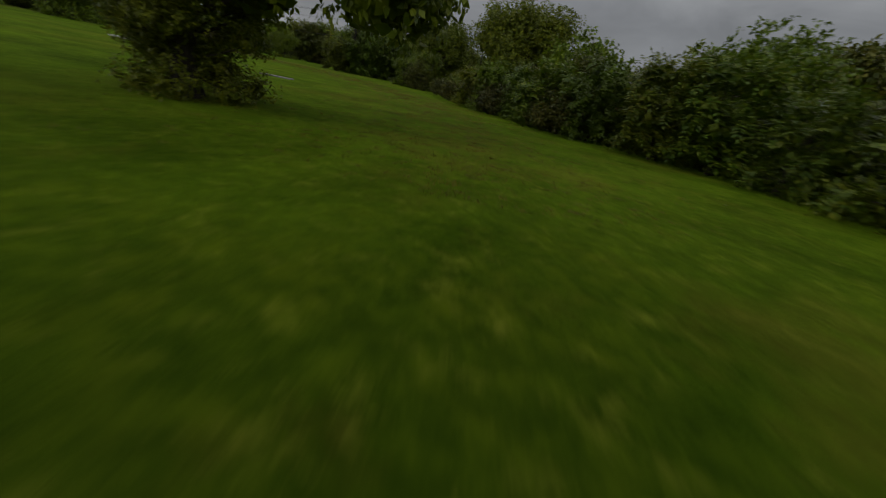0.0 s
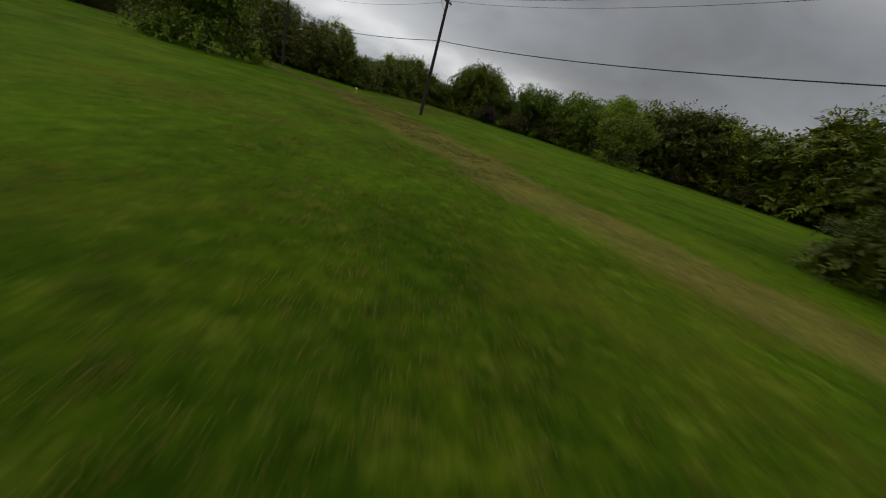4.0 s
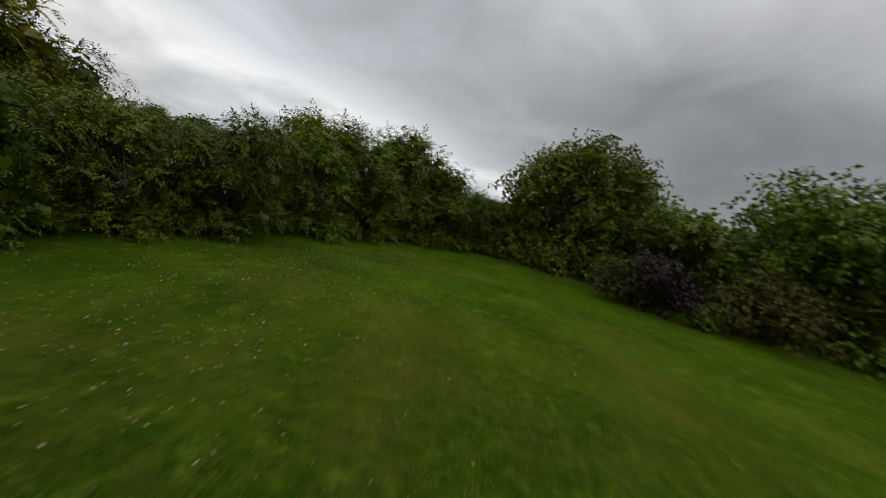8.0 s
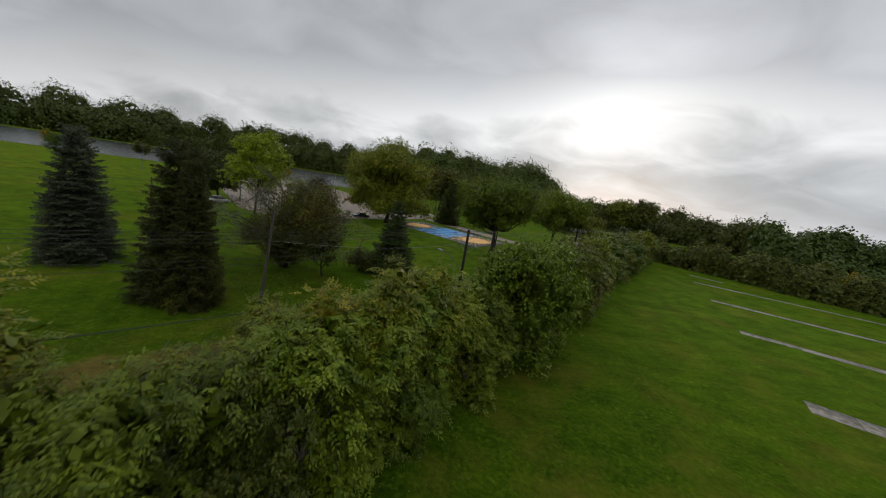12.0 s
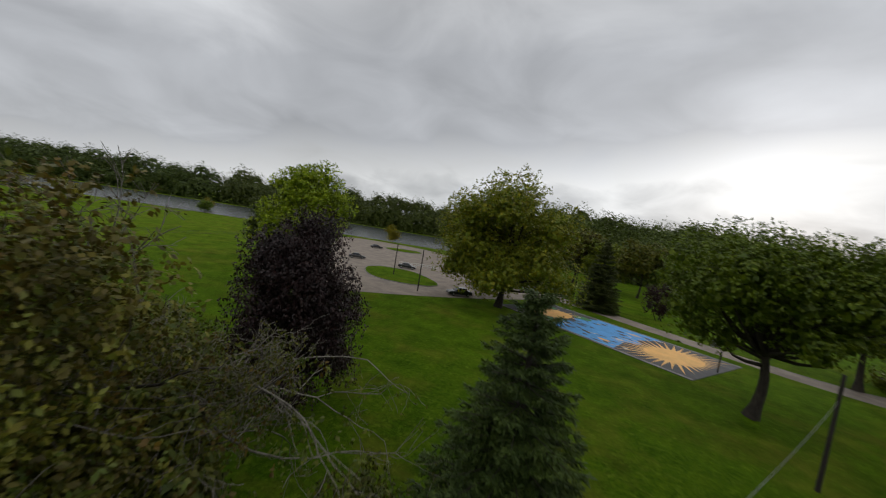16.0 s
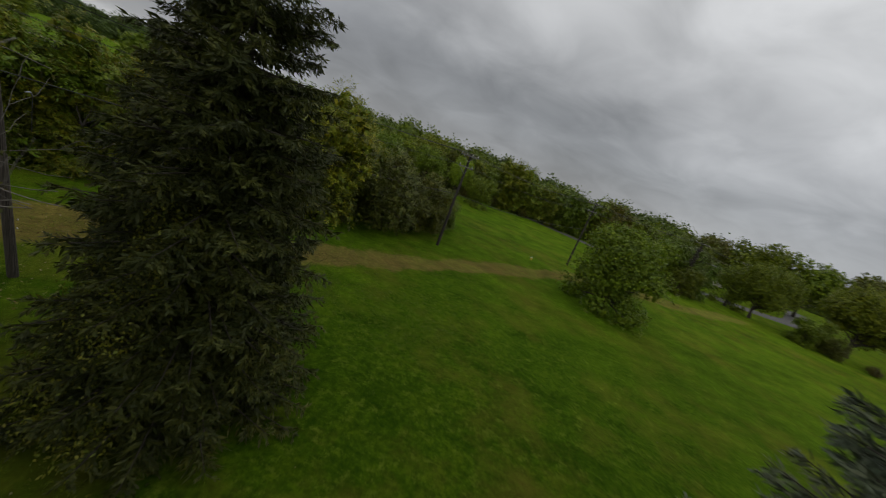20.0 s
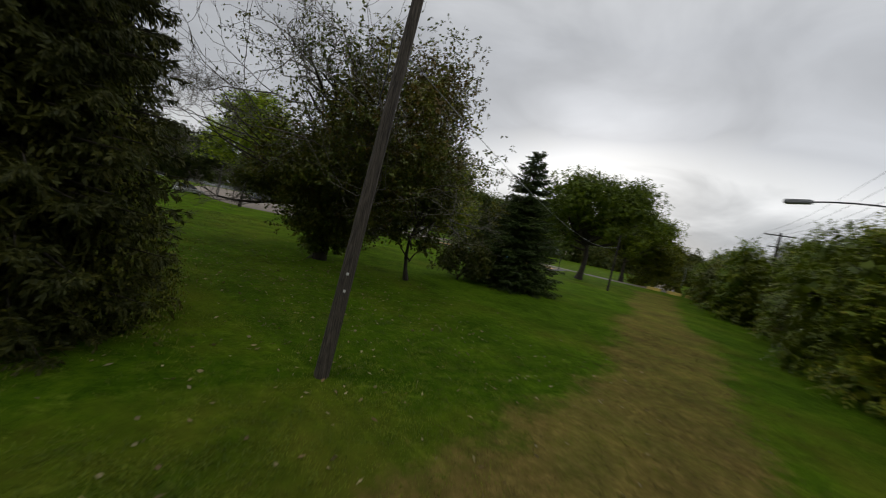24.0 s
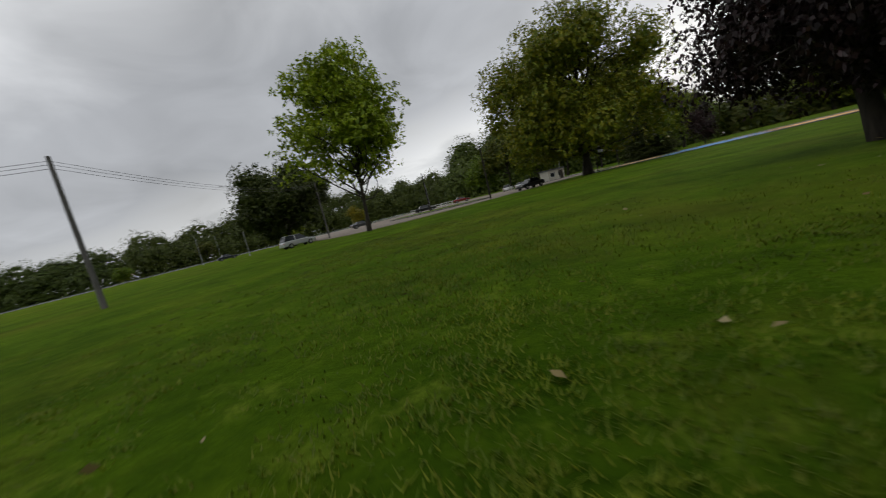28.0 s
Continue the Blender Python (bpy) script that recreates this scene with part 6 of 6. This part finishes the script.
# ---- cars ----
def car(x, y, turn, colour, label, length=4.5, tall=1.45, hatch=False):
    e = thing("parked_car", x, y, label, "car", "parked cars", 0.0, turn)
    mat = paint("car_paint", colour, 0.3, 0.2, 0.6)
    L, T = length / 2, tall
    rear = 0.62 if hatch else 0.30
    profile = [(-L, 0.32), (-L, 0.72), (-L + 0.12, 0.92), (-L + rear, 0.98), (L * 0.46, 0.92), (L - 0.15, 0.76), (L, 0.6), (L, 0.32)]
    bm = bmesh.new()
    rows = []
    for yy, inset in ((-0.88, 0.06), (-0.80, 0.0), (0.80, 0.0), (0.88, 0.06)):
        rows.append([bm.verts.new((px * (1 - inset * 0.3), yy, pz - (inset if pz > 0.7 else -inset))) for px, pz in profile])
    n = len(profile)
    for r in range(3):
        for k in range(n):
            bm.faces.new((rows[r][k], rows[r][(k + 1) % n], rows[r + 1][(k + 1) % n], rows[r + 1][k]))
    bm.faces.new(rows[0][::-1])
    bm.faces.new(rows[3])
    bmesh.ops.recalc_face_normals(bm, faces=bm.faces[:])
    body = part("body", bm, mat, e)
    top = [(-L + (0.12 if hatch else 0.85), 0.95), (-L + (0.45 if hatch else 1.25), T), (L * 0.12, T), (L * 0.50, 0.92)]
    bm = bmesh.new()
    lo, hi = 0.78, 0.60
    va = [bm.verts.new((px, -(lo if pz < T else hi), pz)) for px, pz in top]
    vb = [bm.verts.new((px, (lo if pz < T else hi), pz)) for px, pz in top]
    for k in range(4):
        bm.faces.new((va[k], va[(k + 1) % 4], vb[(k + 1) % 4], vb[k]))
    bm.faces.new(va[::-1])
    bm.faces.new(vb)
    bmesh.ops.recalc_face_normals(bm, faces=bm.faces[:])
    part("windows", bm, M_GLASS, e, "dark glass windows")
    part("roof", box(bmesh.new(), top[1][0] + 0.03, top[2][0] - 0.03, -hi + 0.02, hi - 0.02, T - 0.015, T + 0.035, 0.015), mat, e)
    for px in (top[1][0] * 0.35 + top[2][0] * 0.65 - 0.15,):
        for sy in (-1, 1):
            bm = bmesh.new()
            tube_bm(bm, [(px, sy * 0.785, 0.95), (px + 0.02, sy * 0.615, T)], [0.035, 0.03], 6)
            part("pillar", bm, mat, e)
    for px in (-L * 0.62, L * 0.62):
        for sy in (-1, 1):
            w = part("wheel", tube_bm(bmesh.new(), [(px, sy * 0.68, 0.32), (px, sy * 0.70, 0.32), (px, sy * 0.88, 0.32), (px, sy * 0.90, 0.32)], [0.28, 0.32, 0.32, 0.28], 18), M_TYRE, e, "black tyre")
            part("rim", tube_bm(bmesh.new(), [(px, sy * 0.885, 0.32), (px, sy * 0.912, 0.32)], [0.21, 0.19], 12), M_RIM, w, "silver rim")
    for sy in (-0.62, 0.62):
        part("headlight", box(bmesh.new(), L - 0.10, L + 0.01, sy - 0.16, sy + 0.16, 0.58, 0.70, 0.02), M_LAMPGLASS, e, "clear headlight")
        part("tail_light", box(bmesh.new(), -L - 0.01, -L + 0.06, sy - 0.14, sy + 0.14, 0.66, 0.80, 0.02), M_REDLAMP, e, "red tail light")
    for sy in (-0.94, 0.94):
        part("mirror", box(bmesh.new(), L * 0.38, L * 0.38 + 0.1, sy - 0.08, sy + 0.08, 0.92, 1.04, 0.02), mat, e)
    return e


car(-38.2, 58.6, 0.95, (0.55, 0.56, 0.57), "silver hatchback parked by the dark tree", 4.3, 1.6, True)
car(-6.0, 71.2, -2.5, (0.025, 0.027, 0.03), "dark grey sedan parked at the lawn's edge", 4.7)
car(-26, 92, 0.3, (0.02, 0.021, 0.024), "black sedan on the car park", 4.6)
car(-41, 92, 0.6, (0.05, 0.052, 0.055), "dark grey car on the car park", 4.5)
car(-19, 113, 0.2, (0.22, 0.02, 0.025), "dark red sedan on the car park", 4.6)
car(-80, 98, 0.8, (0.03, 0.032, 0.05), "dark blue car at the far side of the car park", 4.5)
car(-6, 112, 1.2, (0.7, 0.7, 0.7), "white car beyond the grass island", 4.5, 1.6, True)
car(-3, 110, 1.2, (0.6, 0.61, 0.62), "pale car beyond the grass island", 4.5)
car(-56, 130, 0.7, (0.03, 0.03, 0.035), "black car near the lake", 4.6)
car(143.5, -33.5, 1.0, (0.72, 0.73, 0.74), "white sedan parked at the field's road", 4.7)
car(139.5, -32.0, 1.0, (0.03, 0.03, 0.03), "black car parked at the field's road", 4.5)


# ---- buildings ----
def house(x, y, turn, w, d, h, roof_h, wall, roof, label, windows=4, name="house", flat=False):
    e = thing(name, x, y, label, "house" if name == "house" else "building", "", 0.0, turn)
    part("wall", box(bmesh.new(), -w / 2, w / 2, -d / 2, d / 2, 0, h), wall, e)
    bm = bmesh.new()
    if flat:
        box(bm, -w / 2 - 0.2, w / 2 + 0.2, -d / 2 - 0.2, d / 2 + 0.2, h, h + roof_h, 0.04)
    else:
        o = 0.45
        a = [bm.verts.new(v) for v in ((-w / 2 - o, -d / 2 - o, h - 0.1), (w / 2 + o, -d / 2 - o, h - 0.1), (w / 2 + o, d / 2 + o, h - 0.1), (-w / 2 - o, d / 2 + o, h - 0.1), (-w / 2 - o, 0, h + roof_h), (w / 2 + o, 0, h + roof_h))]
        for q in ((0, 1, 5, 4), (2, 3, 4, 5), (0, 4, 3), (1, 2, 5), (0, 3, 2, 1)):
            bm.faces.new([a[k] for k in q])
        bmesh.ops.recalc_face_normals(bm, faces=bm.faces[:])
    part("roof", bm, roof, e)
    for sy in (-1, 1):
        for k in range(windows):
            cx_ = -w / 2 + (k + 0.5) * w / windows
            ww, z0, z1 = min(1.3, w / windows * 0.5), h * 0.35, h * 0.75
            fr = part("window", box(bmesh.new(), cx_ - ww / 2 - 0.08, cx_ + ww / 2 + 0.08, sy * d / 2 - 0.05, sy * d / 2 + 0.05, z0 - 0.08, z1 + 0.08, 0.01), M_WHITE, e, "white window frame")
            part("pane", box(bmesh.new(), cx_ - ww / 2, cx_ + ww / 2, sy * d / 2 - 0.06, sy * d / 2 + 0.06, z0, z1), M_GLASS, fr, "dark glass pane")
    part("door", box(bmesh.new(), w * 0.18, w * 0.18 + 1.0, -d / 2 - 0.07, -d / 2 + 0.05, 0, 2.05, 0.01), M_BARK, e, "dark door")
    return e


house(-20, -116, 0.3, 11, 8, 4.6, 2.6, M_WHITE, M_ROOF, "white house with a grey gabled roof behind the hedge", 4)
house(-104, -128, 0.2, 10, 8, 3.4, 2.4, M_CREAM, M_REDROOF, "pale house with a red gabled roof across the street", 3)
house(155, 27.5, -1.25, 8.5, 6, 4.0, 2.0, M_WHITE, M_ROOF, "white gabled shed in front of the factory", 2, "shed")
house(207, 0.5, -1.30, 26, 14, 4.4, 3.8, M_WHITE, M_ROOF, "long warehouse with a white wall and a dark flat roof", 6, "warehouse", True)
house(186, -29, -1.4, 10, 8, 4.6, 2.4, M_WHITE, M_ROOF, "white house behind the street trees", 3)


def factory():
    """A long low factory: pale wall in bays of unequal height, a brick doorway, small upper windows, a dark clerestory."""
    e = thing("factory", 176.5, 22, "long cream factory with a brick doorway and flat roofs", "building", "", 0.0, -1.173)
    part("wall", box(bmesh.new(), -21, -4.6, 0, 26, 0, 7.9), M_CREAM, e)
    part("entrance_bay", box(bmesh.new(), -4.55, 1.5, -0.5, 24, 0, 8.3, 0.03), M_CREAM, e, "taller cream entrance bay")
    part("east_wall", box(bmesh.new(), 1.55, 21, 0.3, 25, 0, 6.2), M_CREAM, e)
    part("tan_bay", box(bmesh.new(), 9.0, 14.0, -1.2, 0.25, 0, 5.4, 0.03), M_SLAB, e, "tan rendered bay")
    part("roof", box(bmesh.new(), -21.2, -4.7, -0.2, 26, 7.92, 8.2, 0.03), M_WHITE, e, "white roof edge")
    part("clerestory", box(bmesh.new(), 1.7, 20.5, 1.2, 12, 6.22, 7.4, 0.03), M_GLASS, e, "dark strip of roof glazing")
    part("doorway", box(bmesh.new(), -3.2, 0.4, -0.58, -0.52, 1.2, 6.4, 0.01), M_BRICK, e, "brown brick doorway")
    for k in range(5):
        x0 = -19.5 + k * 2.3
        w = part("window", box(bmesh.new(), x0 - 0.08, x0 + 1.08, -0.06, 0.05, 5.4, 6.7, 0.01), M_WHITE, e, "white window frame")
        part("pane", box(bmesh.new(), x0, x0 + 1.0, -0.09, 0.0, 5.5, 6.6), M_GLASS, w, "dark glass pane")
    for k in range(4):
        x0 = 2.4 + k * 1.5
        w = part("window", box(bmesh.new(), x0 - 0.08, x0 + 1.18, 0.24, 0.35, 3.4, 4.9, 0.01), M_WHITE, e, "white window frame")
        part("pane", box(bmesh.new(), x0, x0 + 1.1, 0.2, 0.3, 3.5, 4.8), M_GLASS, w, "dark glass pane")
    part("boundary_wall", box(bmesh.new(), -9, 21, -8.3, -8.0, 0, 1.6, 0.03), M_WHITE, e, "low white boundary wall")


factory()
for bx, by, bs in ((170.5, 22.5, 1.25), (172.4, 18.5, 1.3), (173.8, 14.5, 1.1), (178.5, 3.5, 1.5)):
    plant(KIT_BRAMBLE, "dark_shrub", bx, by, "dark shrub beside the factory wall", "shrub", "factory shrubs", bs, 1.1, bx)
house(3.5, 101, 0.4, 4.2, 3.4, 2.3, 0.3, M_CREAM, M_ROOF, "small cream park shelter with a flat grey roof", 2, "park_kiosk", True)
house(-88.8, -63.2, 0.6, 2.1, 1.8, 2.3, 0.12, M_CREAM, M_STEEL, "small pale cabin half hidden in the hedge", 0, "cabin", True)
for k, (hx, hy, hm, hr) in enumerate([(-515, -50, M_BRICK, M_ROOF), (-522, -8, M_CREAM, M_ROOF), (-505, -78, M_BRICK, M_REDROOF), (-520, 28, M_BRICK, M_ROOF), (-490, -100, M_CREAM, M_ROOF), (-516, 70, M_BRICK, M_ROOF)]):
    house(hx, hy, 1.2 + k * 0.2, 20, 11, 6.5, 3.2, hm, hr, ("brick" if hm is M_BRICK else "pale") + " house in the town across the water", 5)
e = thing("white_fence", -30, 96, "low white rail fence beside the car park", "fence", "", 0, 0.6)
for k in range(8):
    part("post", box(bmesh.new(), k * 1.6 - 0.06, k * 1.6 + 0.06, -0.06, 0.06, 0, 1.05, 0.01), M_WHITE, e)
for z_ in (0.4, 0.85):
    part("rail", box(bmesh.new(), -0.1, 11.3, -0.1, -0.06, z_, z_ + 0.12, 0.01), M_WHITE, e)


# ---- grass blades and fallen leaves ----
def blades(name, pts, half, per_m2, material, label, seed, tall=(0.05, 0.10)):
    rng = np.random.default_rng(seed)
    p = np.asarray(pts, float)
    d = np.r_[0, np.cumsum(np.linalg.norm(np.diff(p, axis=0), axis=1))]
    n = int(d[-1] * 2 * half * per_m2)
    t = rng.uniform(0, d[-1], n)
    c = np.stack([np.interp(t, d, p[:, k]) for k in (0, 1)], 1)
    way = np.stack([np.interp(t, (d[1:] + d[:-1]) / 2, (np.diff(p, axis=0) / np.diff(d)[:, None])[:, k]) for k in (0, 1)], 1)
    off = rng.normal(size=n) * half * 0.55
    c = c + np.stack([-way[:, 1], way[:, 0]], 1) * off[:, None]
    dens = np.sin(c[:, 0] * 1.3 + np.sin(c[:, 1] * 0.9)) * np.cos(c[:, 1] * 1.1 + c[:, 0] * 0.4)
    c = c[rng.random(n) < 0.55 + 0.45 * dens]
    n = len(c)
    k = 12
    c3 = np.repeat(np.c_[c, np.zeros(n)], k, 0) + np.c_[rng.normal(size=(n * k, 2)) * 0.07, np.zeros(n * k)]
    a = rng.uniform(0, 6.28, n * k)
    h = rng.uniform(*tall, n * k)
    side_ = np.c_[np.cos(a), np.sin(a), 0 * a] * 0.006
    lean_ = np.c_[np.stack([-np.sin(a), np.cos(a)], 1) * (h * rng.uniform(0.3, 1.2, n * k))[:, None], h * 0.75]
    v = np.stack([c3 - side_, c3 + side_, c3 + lean_], 1).reshape(-1, 3)
    return alone(name, mesh_of(name, v, np.arange(len(v)).reshape(-1, 3), material), label, "grass", "stuff")


FIELD_WAY = [(-126, -15), (-116, -28), (-104, -37), (-92, -42), (-78, -46), (-62, -47), (-46, -45), (-36, -44), (-24, -45), (-14, -49), (-4, -51)]
LAWN_WAY = [(-16, -8), (-10, -9.5), (-3, -8), (2.5, -4), (1, 1), (-2, 5), (-7, 10), (-13, 16), (-16, 24), (-18, 34)]
blades("grass_blades", FIELD_WAY, 4.5, 22, M_FIELDBLADE, "short yellowish green grass blades of the field", 101, (0.03, 0.065))
blades("grass_blades", LAWN_WAY, 4.5, 52, M_BLADE, "short green grass blades of the lawn", 102, (0.03, 0.065))
blades("dry_grass_blades", TRAIL[4:15], 2.4, 30, M_DRYBLADE, "dry brownish grass blades on the path", 103, (0.03, 0.07))


def litter(name, spots, label, seed, size=1.0):
    rng = np.random.default_rng(seed)
    at = np.concatenate([np.c_[np.array([x, y]) + rng.normal(size=(n, 2)) * [sx, sy], np.full(n, 0.0)] for x, y, sx, sy, n in spots])
    n = len(at)
    at[:, 2] = rng.uniform(0.035, 0.06, n)
    way = np.c_[rng.normal(size=(n, 2)), rng.normal(size=n) * 0.25]
    v, f = rhombs(at, way, np.c_[rng.normal(size=(n, 2)), rng.normal(size=n) * 0.3], size * rng.uniform(0.045, 0.10, n), size * rng.uniform(0.02, 0.05, n), 0.15)
    return alone(name, mesh_of(name, v, f, M_FALLEN), label, "leaves", "stuff")


litter("fallen_leaves", [(-5, -44.5, 6, 2.4, 1300), (4, -50, 5, 2.5, 500), (2.0, -43.6, 3.5, 1.7, 700), (5.5, -46, 3, 1.5, 420), (-12, -45, 5, 3, 30), (6, -27, 2.5, 7, 350), (12, -18, 3, 3, 100)], "pale fallen leaves on the grass by the hedge", 111, 0.95)
litter("fallen_leaves", [(1.0, 4, 3.5, 4, 420), (-4.5, 9.5, 3, 3, 420), (0, -3, 3, 3, 120), (-6, 14, 4, 4, 260)], "pale and brown fallen leaves under the old tree", 112, 1.5)
litter("fallen_leaves", [(-112, -30, 6, 4, 700), (-103, -37, 5, 3, 240), (-96, -40, 6, 4, 60), (-30, -20, 25, 18, 120), (-25, 20, 14, 12, 60)], "scattered pale leaves on the field", 113, 0.8)
